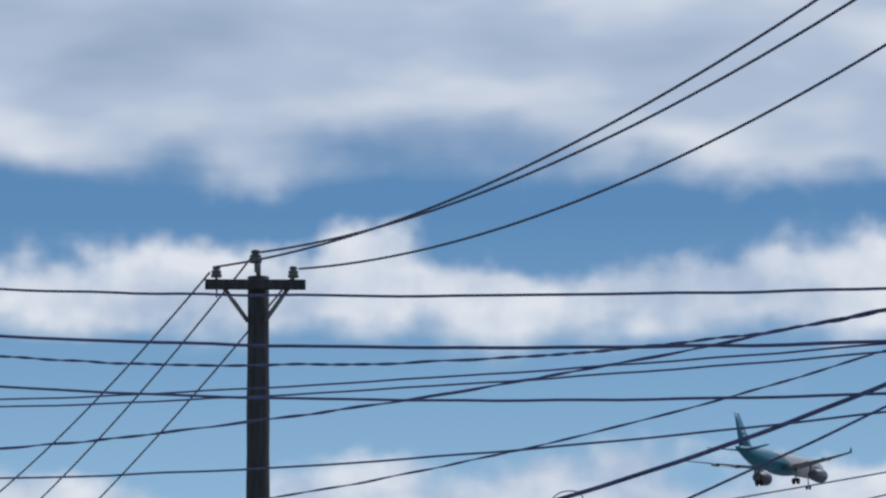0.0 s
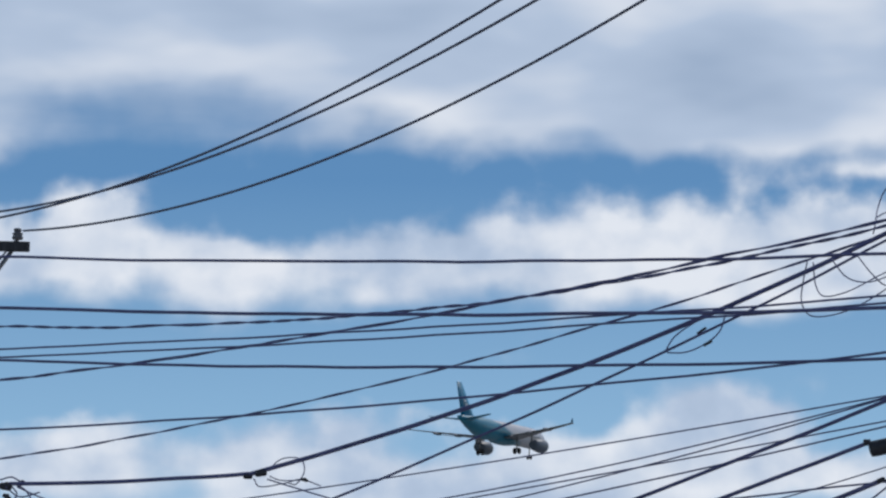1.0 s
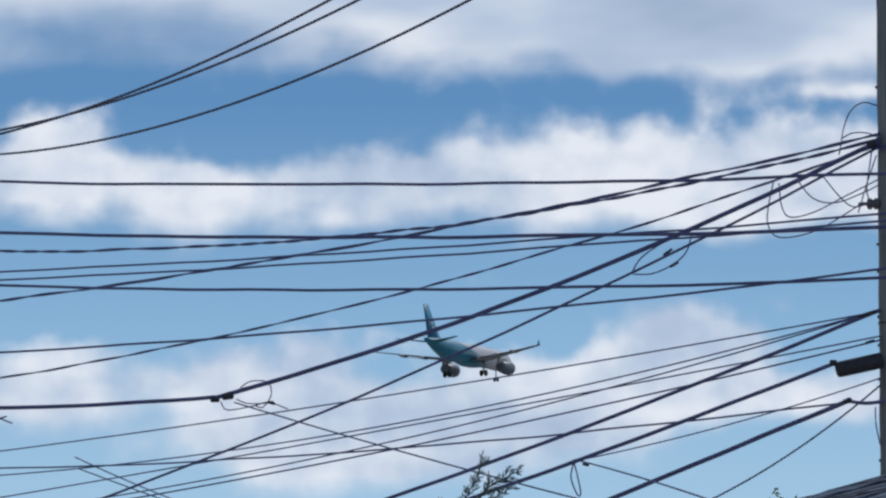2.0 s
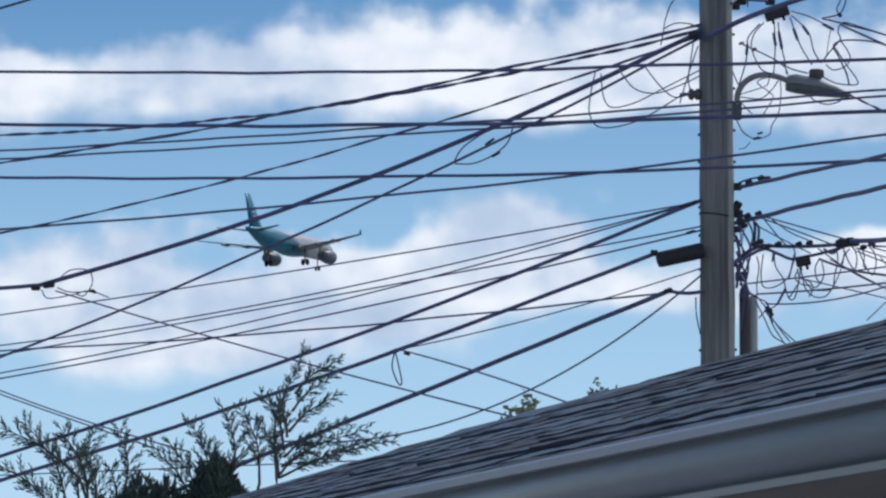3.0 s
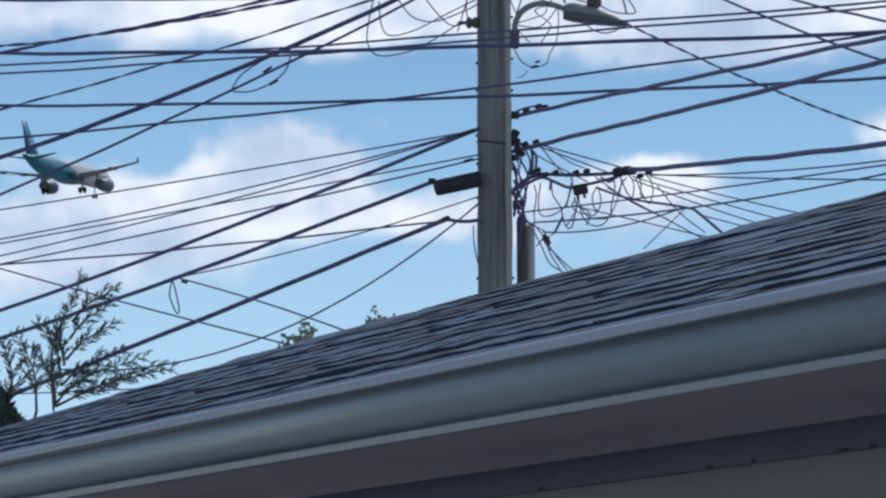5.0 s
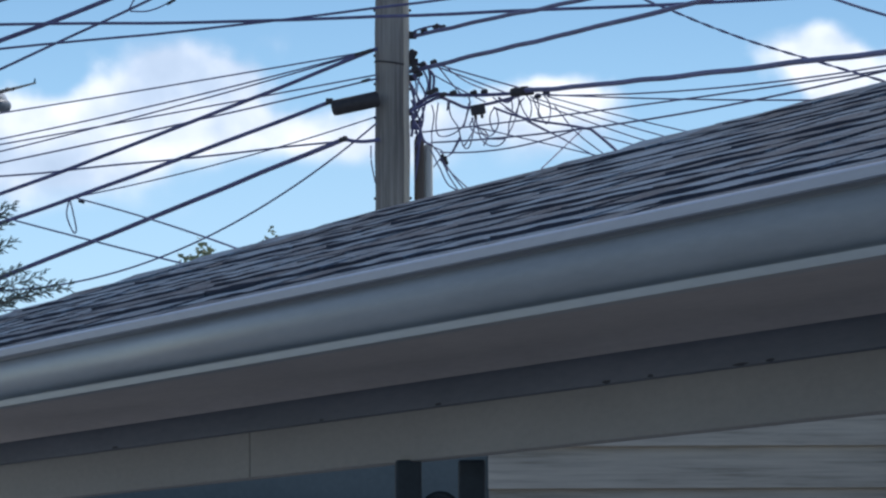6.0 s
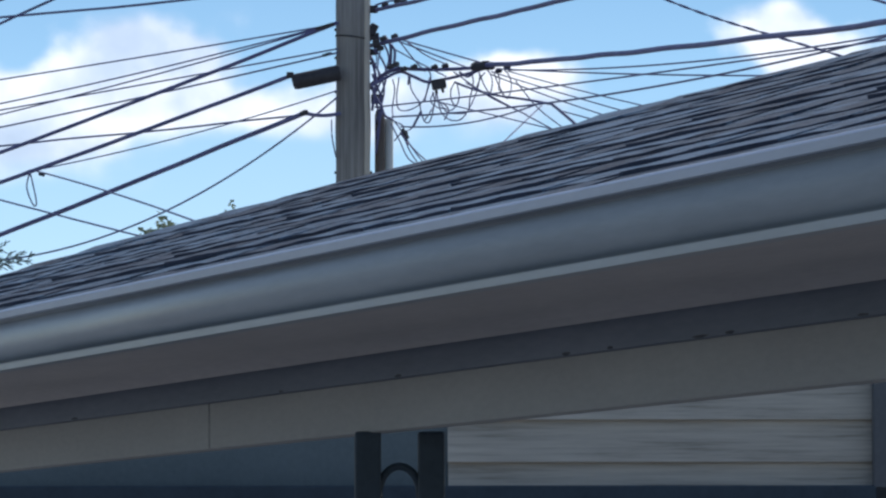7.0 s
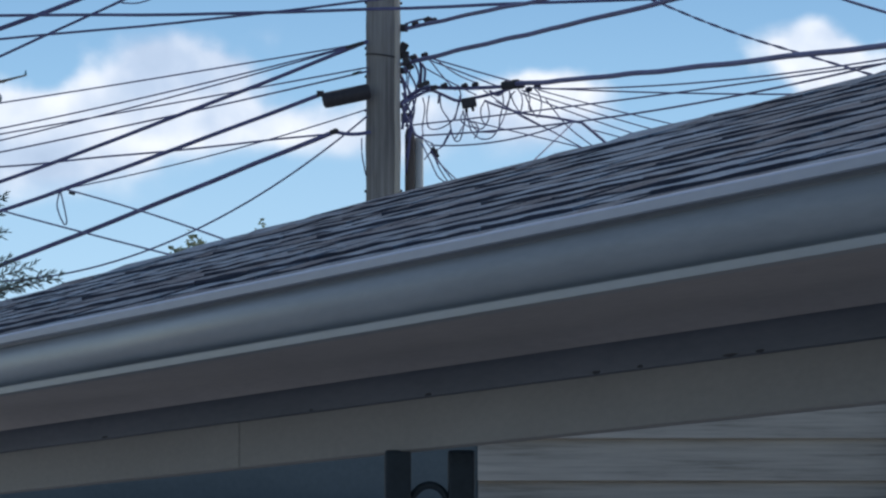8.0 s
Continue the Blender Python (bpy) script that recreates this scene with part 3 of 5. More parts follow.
def build_street_lamp():
    lamp = thing("street_lamp", pose(1.14, 42.6, 0), "grey cobra-head street lamp on a curved arm", "street lamp")
    tube("arm", smooth_path([(0.176, -0.1, 7.472), (0.176, -0.12, 7.546), (0.209, -0.14, 7.625), (0.276, -0.17, 7.683), (0.375, -0.2, 7.712), (0.493, -0.22, 7.699), (0.607, -0.22, 7.66)], 8), 0.026, lamp_grey, lamp, sides=12)
    bm = bmesh.new()
    box(bm, 0.176, -0.07, 7.423, 0.075, 0.11, 0.15, 0.02)
    part("wall_plate", bm, photocell_brown, lamp, "brown bracket strapped to the pole")
    # along the head: place, top, bottom, half depth
    rows = ((0.579, 7.684, 7.579, 0.05), (0.608, 7.708, 7.569, 0.08), (0.674, 7.718, 7.554, 0.1), (0.864, 7.674, 7.529, 0.105), (1.007, 7.62, 7.517, 0.085), (1.101, 7.567, 7.514, 0.05), (1.134, 7.543, 7.523, 0.02))
    for name, material, low, high in (("head", lamp_grey, 0.42, 1.0), ("lens_door", lens_grey, 0.0, 0.42)):
        bm = bmesh.new()
        rings = []
        for x, top, bottom, half in rows:
            zl, zh = bottom + (top - bottom) * low, bottom + (top - bottom) * high
            if name == "head":
                section = [(-1, zl), (-0.95, zl + 0.35 * (zh - zl)), (-0.6, zl + 0.85 * (zh - zl)), (0, zh), (0.6, zl + 0.85 * (zh - zl)), (0.95, zl + 0.35 * (zh - zl)), (1, zl)]
            else:
                section = [(-0.97, zh), (-0.8, zl + 0.25 * (zh - zl)), (-0.4, zl), (0.4, zl), (0.8, zl + 0.25 * (zh - zl)), (0.97, zh)]
            rings.append([bm.verts.new((x, -0.22 + half * a, z)) for a, z in section])
        count = len(rings[0])
        for a, b in zip(rings, rings[1:]):
            for k in range(count):
                bm.faces.new((a[k], a[(k + 1) % count], b[(k + 1) % count], b[k])).smooth = k < count - 1
        bm.faces.new(rings[0][::-1])
        bm.faces.new(rings[-1])
        part(name, bm, material, lamp, "" if name == "head" else "dark lower door holding the lens")
    bm = bmesh.new()
    lathe(bm, [(0.03, -0.02), (0.05, 0.0), (0.064, 0.012), (0.064, 0.06), (0.054, 0.072), (0.001, 0.075)], Matrix.Translation((0.841, -0.22, 7.682)), 18)
    part("photocell", bm, photocell_brown, lamp, "round brown photocell cap")


build_street_lamp()


# ---- cables ----
def power_line(a, b, sag, r):
    tagged(tube("power_line", hang(a, b, sag, 36), r, bare_wire), "bare dark overhead power conductor strung between poles", "power line", "overhead lines")


def cable(a, b, sag, r, lead=0.0):
    pts = hang(a, b, sag, 60, lead)
    pts = [p + Vector((0, 0, 0.013 * noise.noise(p * 0.9))) for p in pts]
    tagged(tube("cable", pts, r, cable_black), "black insulated overhead cable", "cable", "overhead lines")


def thin_wire(a, b, sag, r, lead=0.0):
    tagged(tube("drop_wire", hang(a, b, sag, 32, lead), r, wire_black, sides=6), "thin dark service drop wire", "wire", "overhead lines")


def trunk_cable(a, b, sag, r):
    pts = hang(a, b, sag, 60)
    pts = [p + Vector((0, 0, 0.010 * noise.noise(p * 1.3))) for p in pts]
    tagged(tube("trunk_cable", pts, r, cable_black, sides=9), "thick black lashed telephone trunk cable", "cable", "overhead lines")


def twisted_cable(a, b, sag, r):
    c = thing("service_cable", Matrix.Translation(a), "black twisted service cable wound round its carrier", "cable", "overhead lines")
    pts = [p - Vector(a) for p in hang(a, b, sag, 150)]
    turns = [k * 0.5 + 5.0 * noise.noise(p * 0.35) for k, p in enumerate(pts)]
    for s in (0, math.pi):
        wound = [p + Vector((0, 0.7 * r * math.cos(s + turns[k]), 0.7 * r * math.sin(s + turns[k]) + 0.016 * noise.noise(p * 1.1))) for k, p in enumerate(pts)]
        tube("strand", wound, r * 0.72, cable_black, c, sides=5)


power_line((-10.017, 58.2, 10.465), (-0.582, 37.95, 10.225), 0.540, 0.0135)
power_line((-9.607, 58.7, 10.7), (-0.296, 37.825, 10.14), 0.511, 0.0135)
power_line((-9.173, 59.3, 10.588), (0.73, 37.675, 10.281), 0.663, 0.0135)
power_line((-10.071, 58.2, 10.399), (-17.716, 79.2, 9.614), 0.191, 0.0125)
power_line((-9.648, 58.7, 10.653), (-17.003, 79.075, 9.411), 0.168, 0.0125)
power_line((-9.2, 59.3, 10.554), (-15.995, 78.925, 9.37), 0.108, 0.0125)
cable((-12.609, 53.28, 9.593), (4.445, 37.28, 7.177), 0.213, 0.014)
cable((-12.71, 53.28, 9.104), (6.406, 36.64, 6.822), 0.323, 0.017)
cable((-12.704, 53.28, 8.556), (6.4, 36.64, 6.512), 0.371, 0.014)
cable((-12.94, 54.38, 8.436), (6.451, 36.44, 7.115), 0.187, 0.01)
cable((-12.94, 54.38, 8.361), (6.45, 36.44, 7.093), 0.215, 0.01)
cable((-12.693, 53.28, 7.475), (6.402, 36.64, 7.089), 0.413, 0.011)
twisted_cable((-13.266, 58.8, 9.591), (-5.22, 50.0, 8.25), 0.125, 0.012)
twisted_cable((-5.22, 50.0, 8.25), (1.014, 42.45, 8.103), 0.149, 0.012)
twisted_cable((-13.402, 57.355, 8.205), (1.014, 42.45, 8.149), 0.297, 0.012)
twisted_cable((-8.73, 50.755, 6.866), (1.014, 42.45, 8.059), 0.256, 0.009)
trunk_cable((-7.345, 47.0, 6.328), (-4.996, 46.0, 6.318), 0.029, 0.019)
trunk_cable((-4.996, 46.0, 6.31), (1.014, 42.45, 8.094), 0.168, 0.021)
trunk_cable((-7.345, 47.0, 6.328), (-8.484, 48.0, 6.299), 0.000, 0.019)
cable((-7.177, 47.682, 5.212), (1.014, 42.45, 8.04), 0.191, 0.012)
thin_wire((-7.246, 50.755, 6.317), (0.897, 42.45, 6.625), 0.047, 0.007, 0.35)
thin_wire((-7.242, 50.755, 6.049), (0.897, 42.45, 6.625), 0.182, 0.007, 0.35)
thin_wire((-7.251, 50.755, 5.862), (1.005, 42.45, 6.433), 0.024, 0.007, 0.35)
thin_wire((-7.238, 50.755, 5.69), (0.897, 42.45, 6.62), 0.148, 0.007, 0.35)
thin_wire((-7.248, 50.755, 5.624), (1.005, 42.45, 6.4), 0.077, 0.008, 0.35)
cable((-7.231, 50.755, 6.09), (0.784, 42.45, 5.883), 0.090, 0.009, 0.35)
thin_wire((-1.537, 44.0, 5.548), (1.003, 42.45, 6.079), 0.042, 0.006)
thin_wire((-2.625, 44.232, 4.753), (1.003, 42.45, 6.022), 0.418, 0.008)
trunk_cable((-6.572, 46.71, 4.433), (1.006, 42.45, 6.654), 0.104, 0.017)
trunk_cable((-6.496, 46.71, 4.253), (0.634, 42.45, 6.212), 0.096, 0.018)
trunk_cable((-4.131, 47.065, 4.369), (0.734, 42.45, 5.893), 0.014, 0.021)
thin_wire((-4.841, 46.2, 6.282), (-0.087, 37.18, 4.323), 0.036, 0.008)
thin_wire((-1.572, 44.0, 5.528), (0.053, 37.4, 4.488), -0.024, 0.008)
thin_wire((-6.996, 51.2, 6.235), (-3.287, 42.2, 4.522), 0.071, 0.007)
thin_wire((-6.955, 51.2, 6.116), (-3.544, 42.2, 4.541), 0.012, 0.007)
thin_wire((-12.042, 63.0, 5.48), (3.348, 55.0, 5.524), 0.000, 0.008)
trunk_cable((1.033, 42.45, 8.03), (3.996, 35.625, 7.125), -0.386, 0.022)
twisted_cable((2.194, 42.6, 7.608), (4.731, 37.66, 5.829), 0.098, 0.008)
cable((2.261, 43.6, 8.325), (5.095, 35.6, 5.891), 0.086, 0.011)
cable((3.11, 43.6, 8.085), (4.492, 32.0, 5.818), 0.000, 0.011)
trunk_cable((2.218, 42.2, 6.265), (4.584, 31, 5.37), 0.023, 0.021)
trunk_cable((1.286, 42.7, 6.491), (4.583, 30, 5.941), 0.008, 0.019)
trunk_cable((1.287, 42.7, 6.785), (4.584, 30, 6.009), -0.014, 0.017)
thin_wire((2.337, 42.2, 6.241), (4.874, 33, 5.212), 0.035, 0.007)
thin_wire((2.432, 42.2, 6.231), (4.879, 33, 5.556), 0.090, 0.007)
thin_wire((1.331, 42.7, 5.965), (4.73, 32, 5.386), 0.024, 0.007)
thin_wire((1.474, 42.7, 5.883), (4.732, 32, 5.458), 0.117, 0.008)
thin_wire((1.542, 42.6, 5.791), (2.677, 42, 5.929), 0.064, 0.007)
thin_wire((1.519, 42.5, 6.525), (2.284, 42.1, 6.258), 0.001, 0.007)
thin_wire((1.495, 42.5, 6.515), (2.118, 42.1, 6.225), -0.002, 0.007)
thin_wire((1.494, 42.5, 6.434), (1.905, 42.1, 6.164), 0.004, 0.006)
thin_wire((2.431, 42.2, 6.221), (3.597, 40.4, 5.708), 0.010, 0.006)
thin_wire((2.289, 42.2, 6.217), (3.46, 40.4, 5.649), 0.007, 0.006)
thin_wire((2.289, 42.2, 6.193), (3.323, 40.4, 5.603), 0.015, 0.006)
thin_wire((2.075, 42.2, 6.122), (2.845, 40.4, 5.468), -0.002, 0.006)
thin_wire((1.823, 42.2, 5.965), (2.868, 40.4, 5.513), 0.000, 0.006)
thin_wire((2.873, 41.9, 5.852), (3.203, 40.6, 5.61), 0.000, 0.006)
thin_wire((2.701, 42, 5.914), (2.3, 40.8, 5.48), 0.000, 0.006)
trunk_cable((1.98, 42.2, 6.122), (2.418, 42, 5.977), 0.018, 0.01)
trunk_cable((2.418, 42, 5.977), (2.779, 41.9, 5.909), -0.005, 0.011)
trunk_cable((2.779, 41.9, 5.909), (3.064, 41.2, 5.553), -0.009, 0.013)
trunk_cable((1.276, 42.7, 6.136), (1.526, 42.3, 6.255), -0.033, 0.017)
trunk_cable((1.526, 42.3, 6.255), (2.238, 42.2, 6.256), 0.021, 0.016)
trunk_cable((0.724, 42.45, 5.892), (1.029, 42.45, 5.886), 0.022, 0.016)



# ---- loose ends, loops and clamps on the cables ----
def loose_wire(points, r):
    tagged(tube("loose_wire", smooth_path(points, 7), r, wire_black, sides=5), "thin black loose wire looping by the pole", "wire", "loose wires")


def clamp_block(place, width, height, lean):
    bm = bmesh.new()
    turn = Matrix.Rotation(radians(lean), 4, "Y")
    box(bm, 0, 0, 0, width, height * 1.0, height * 0.9, min(width, height) * 0.34, turn)
    box(bm, width * 0.1, 0, height * 0.32, width * 0.35, height * 0.6, height * 0.6, height * 0.2, turn)
    ob = part("cable_clamp", bm, hardware_dark)
    ob.location = place
    tagged(ob, "small dark metal clamp fixed on a cable", "cable clamp", "cable clamps")


def splice_sleeve(a, b):
    a, b = Vector(a), Vector(b)
    pts = [a.lerp(b, u) for u in (0, 0.08, 0.5, 0.92, 1)]
    ob = tube("splice_sleeve", pts, 0.013, cable_black, sides=8, radii=[0.007, 0.0135, 0.014, 0.0135, 0.007])
    tagged(ob, "black shrunk-on splice sleeve on a drop wire", "cable sleeve", "splice sleeves")


def terminal_box(place, width, height, lean):
    box_thing = thing("terminal_box", Matrix.Translation(place) @ Matrix.Rotation(radians(lean), 4, "Y"), "black plastic cable terminal box hung on a cable", "terminal box")
    bm = bmesh.new()
    box(bm, 0, 0, 0, width, height * 0.9, height, height * 0.15)
    part("case", bm, hardware_dark, box_thing)
    for s in (-0.25, 0.2):
        bm = bmesh.new()
        lathe(bm, [(height * 0.13, -height * 0.9), (height * 0.16, -height * 0.45)], Matrix.Translation((s * width, 0, 0)), 8)
        part("gland", bm, hardware_dark, box_thing)


loose_wire([(1.267, 42.168, 8.684), (1.351, 42.102, 8.754), (1.488, 42.248, 8.764), (1.588, 42.127, 8.637), (1.594, 42.083, 8.438), (1.557, 42.251, 8.32)], 0.006)
loose_wire([(1.633, 42.509, 8.361), (1.67, 42.45, 8.521), (1.789, 42.433, 8.59), (1.991, 42.161, 8.559)], 0.006)
loose_wire([(1.402, 42.318, 8.284), (1.438, 42.188, 8.576), (1.493, 42.136, 8.615), (1.539, 42.103, 8.537), (1.587, 42.157, 8.329)], 0.006)
loose_wire([(1.007, 42.514, 8.403), (0.882, 42.464, 8.425), (0.776, 42.453, 8.356), (0.714, 42.45, 8.21), (0.684, 42.147, 8.019), (0.666, 42.205, 7.942)], 0.006)
loose_wire([(0.688, 42.363, 8.1), (0.784, 42.416, 8.156), (0.905, 42.477, 8.165), (1.005, 42.49, 8.128)], 0.006)
loose_wire([(0.114, 42.093, 7.702), (0.071, 42.353, 7.523), (0.066, 42.386, 7.383), (0.137, 42.303, 7.266), (0.302, 42.139, 7.243), (0.541, 42.287, 7.344), (0.87, 42.095, 7.522)], 0.006)
loose_wire([(0.163, 42.517, 7.748), (0.186, 42.483, 7.54), (0.257, 42.324, 7.431), (0.446, 42.2, 7.452), (0.688, 42.504, 7.614), (1.0, 42.336, 7.748)], 0.006)
loose_wire([(0.316, 42.491, 7.773), (0.449, 42.474, 7.611), (0.637, 42.304, 7.548), (0.874, 42.257, 7.627), (1.0, 42.349, 7.702)], 0.006)
loose_wire([(0.519, 42.266, 7.788), (0.658, 42.131, 7.585), (0.778, 42.203, 7.499), (0.916, 42.456, 7.559)], 0.006)
loose_wire([(0.958, 42.531, 8.077), (0.922, 42.216, 7.837), (0.894, 42.055, 7.622), (0.917, 42.072, 7.519)], 0.006)
loose_wire([(0.977, 42.135, 7.92), (0.902, 42.442, 7.725), (0.825, 42.231, 7.455)], 0.006)
loose_wire([(0.949, 42.195, 5.805), (0.951, 42.099, 5.654), (0.993, 42.541, 5.529)], 0.006)
loose_wire([(1.254, 42.134, 8.279), (1.348, 42.388, 8.382), (1.405, 42.125, 8.311), (1.56, 42.07, 8.292)], 0.012)
loose_wire([(1.464, 42.298, 6.16), (1.479, 42.24, 6.064), (1.467, 42.419, 5.939), (1.464, 42.209, 5.828)], 0.006)
loose_wire([(1.518, 42.307, 6.179), (1.501, 42.366, 6.023), (1.515, 42.278, 5.907), (1.6, 42.417, 5.911), (1.685, 42.295, 5.944), (1.737, 42.238, 6.009), (1.776, 42.279, 6.175)], 0.006)
loose_wire([(1.603, 42.189, 6.166), (1.623, 42.281, 6.068), (1.683, 42.24, 5.965), (1.707, 42.393, 5.9), (1.741, 42.379, 5.808), (1.783, 42.3, 5.818), (1.815, 42.188, 5.968), (1.827, 42.241, 6.063)], 0.006)
loose_wire([(1.827, 42.238, 6.063), (1.852, 42.23, 5.936), (1.878, 42.236, 5.865), (1.956, 42.389, 5.826), (2.037, 42.214, 5.818), (2.108, 42.192, 5.914), (2.173, 42.403, 6.061), (2.197, 42.316, 6.177), (2.194, 42.418, 6.26)], 0.006)
loose_wire([(1.854, 42.277, 5.977), (1.921, 42.396, 5.899), (2.008, 42.337, 5.875), (2.099, 42.37, 5.896), (2.117, 42.359, 6.002), (2.142, 42.299, 6.122), (2.129, 42.202, 6.201)], 0.006)
loose_wire([(1.987, 42.231, 6.133), (1.958, 42.39, 6.078), (1.967, 42.396, 5.989), (2.003, 42.402, 5.953), (2.023, 42.261, 6.01), (2.01, 42.338, 6.126)], 0.006)
loose_wire([(1.814, 42.372, 6.059), (1.785, 42.334, 5.983), (1.84, 42.376, 5.933), (1.9, 42.307, 5.917), (1.954, 42.337, 5.902), (2.0, 42.345, 5.939)], 0.006)
loose_wire([(2.193, 42.244, 6.205), (2.245, 42.401, 6.114), (2.29, 42.41, 6.061), (2.297, 42.198, 6.11), (2.3, 42.413, 6.205), (2.265, 42.411, 6.259)], 0.006)
loose_wire([(2.315, 42.34, 6.233), (2.341, 42.191, 6.127), (2.405, 42.396, 6.041), (2.43, 42.211, 5.995), (2.47, 42.412, 6.115), (2.448, 42.34, 6.197), (2.396, 42.195, 6.235)], 0.006)
loose_wire([(2.335, 42.22, 6.238), (2.367, 42.332, 6.16), (2.357, 42.317, 6.087), (2.386, 42.359, 6.055)], 0.006)
loose_wire([(2.174, 42.403, 6.097), (2.201, 42.232, 6.168), (2.235, 42.181, 6.207)], 0.006)
loose_wire([(1.742, 42.401, 5.828), (1.778, 42.183, 5.878), (1.823, 42.39, 5.971), (1.798, 42.208, 6.042)], 0.006)
loose_wire([(1.902, 42.374, 5.825), (1.938, 42.368, 5.896), (1.921, 42.391, 5.944), (1.882, 42.312, 5.963)], 0.006)
loose_wire([(1.456, 42.391, 5.846), (1.521, 42.228, 5.74), (1.569, 42.341, 5.662), (1.601, 42.259, 5.564), (1.686, 42.394, 5.451)], 0.006)
loose_wire([(1.455, 42.366, 5.79), (1.523, 42.293, 5.639), (1.593, 42.306, 5.497), (1.695, 42.186, 5.414)], 0.006)
loose_wire([(1.484, 42.188, 5.79), (1.551, 42.323, 5.768), (1.576, 42.297, 5.675), (1.633, 42.388, 5.594), (1.781, 42.326, 5.445)], 0.006)
loose_wire([(1.591, 42.213, 5.623), (1.663, 42.267, 5.529), (1.738, 42.364, 5.448)], 0.006)
loose_wire([(1.478, 42.306, 5.641), (1.537, 42.183, 5.7), (1.598, 42.381, 5.737), (1.652, 42.379, 5.773)], 0.006)
loose_wire([(1.302, 42.2, 6.401), (1.332, 42.31, 6.341), (1.303, 42.271, 6.176)], 0.006)
loose_wire([(1.37, 42.369, 6.438), (1.339, 42.255, 6.281), (1.346, 42.236, 6.172)], 0.006)
loose_wire([(1.598, 42.297, 6.186), (1.598, 42.412, 6.127), (1.612, 42.203, 6.167)], 0.006)
loose_wire([(1.755, 42.207, 6.257), (1.787, 42.329, 6.18), (1.762, 42.392, 6.079), (1.736, 42.303, 5.98)], 0.006)
loose_wire([(1.639, 42.293, 5.764), (1.677, 42.336, 5.84), (1.704, 42.328, 5.893)], 0.011)
loose_wire([(1.293, 42.257, 6.102), (1.313, 42.338, 6.039), (1.363, 42.27, 5.942), (1.399, 42.28, 5.853), (1.463, 42.334, 5.823)], 0.011)
loose_wire([(1.532, 42.292, 5.711), (1.569, 42.33, 5.661), (1.589, 42.267, 5.601)], 0.011)
loose_wire([(2.029, 42.337, 6.225), (2.096, 42.268, 6.181), (2.15, 42.265, 6.217), (2.223, 42.299, 6.247)], 0.011)
loose_wire([(1.285, 42.284, 6.105), (1.402, 42.304, 6.17), (1.528, 42.34, 6.227), (1.635, 42.321, 6.189), (1.756, 42.251, 6.132), (1.883, 42.281, 6.157), (2.009, 42.304, 6.186), (2.134, 42.299, 6.22), (2.225, 42.322, 6.258)], 0.014)
loose_wire([(1.457, 42.298, 6.447), (1.482, 42.258, 6.389), (1.473, 42.275, 6.274)], 0.012)
loose_wire([(1.409, 42.574, 6.555), (1.448, 42.328, 6.445), (1.454, 42.533, 6.31)], 0.013)
loose_wire([(1.286, 42.643, 6.41), (1.327, 42.463, 6.173), (1.297, 42.488, 5.913)], 0.013)
loose_wire([(1.316, 42.304, 6.783), (1.411, 42.293, 6.814), (1.531, 42.317, 6.836), (1.564, 42.299, 6.815)], 0.009)
loose_wire([(1.523, 42.161, 6.459), (1.648, 42.274, 6.319), (1.738, 42.257, 6.221)], 0.006)
loose_wire([(1.548, 42.188, 6.491), (1.738, 42.128, 6.345), (1.928, 42.254, 6.277)], 0.006)
loose_wire([(1.974, 42.232, 6.218), (2.269, 42.127, 5.998), (2.58, 42.117, 5.846)], 0.006)
loose_wire([(2.497, 42.262, 6.147), (2.674, 42.136, 5.907), (2.897, 42.28, 5.752)], 0.006)
loose_wire([(-1.129, 44.0, 7.172), (-1.045, 43.98, 7.304), (-0.897, 44.014, 7.418), (-0.748, 44.005, 7.496)], 0.007)
loose_wire([(-1.11, 44.005, 7.168), (-0.946, 43.981, 7.169), (-0.773, 44.009, 7.247), (-0.649, 43.981, 7.353), (-0.599, 43.999, 7.505)], 0.007)
loose_wire([(-4.819, 45.986, 6.338), (-4.691, 45.994, 6.448), (-4.522, 46.016, 6.45), (-4.484, 46.01, 6.335), (-4.556, 46.013, 6.22), (-4.626, 45.992, 6.229)], 0.006)
loose_wire([(-4.949, 45.996, 6.271), (-4.887, 46.004, 6.194), (-4.662, 45.981, 6.223), (-4.508, 45.996, 6.26), (-4.328, 46.019, 6.2)], 0.006)
loose_wire([(-4.805, 46.01, 6.293), (-4.691, 46.015, 6.252), (-4.471, 45.992, 6.255)], 0.006)
loose_wire([(-1.652, 44.304, 5.536), (-1.672, 44.306, 5.406), (-1.617, 44.304, 5.262), (-1.587, 44.299, 5.276), (-1.617, 44.293, 5.435), (-1.642, 44.29, 5.535)], 0.007)
loose_wire([(-7.324, 47.039, 6.332), (-7.216, 47.043, 6.268), (-7.151, 46.978, 6.176)], 0.008)
loose_wire([(-7.348, 47.026, 6.309), (-7.288, 46.991, 6.226), (-7.343, 47.013, 6.148)], 0.008)
loose_wire([(-7.43, 47.034, 6.337), (-7.528, 46.982, 6.252), (-7.504, 47.012, 6.148)], 0.008)
loose_wire([(-7.261, 46.976, 6.347), (-7.346, 47.001, 6.387), (-7.445, 46.953, 6.355)], 0.008)
loose_wire([(-7.287, 46.976, 6.294), (-7.125, 46.979, 6.219), (-7.027, 47.041, 6.183)], 0.008)
loose_wire([(-7.392, 46.963, 6.292), (-7.266, 47.026, 6.203), (-7.069, 46.959, 6.238)], 0.008)

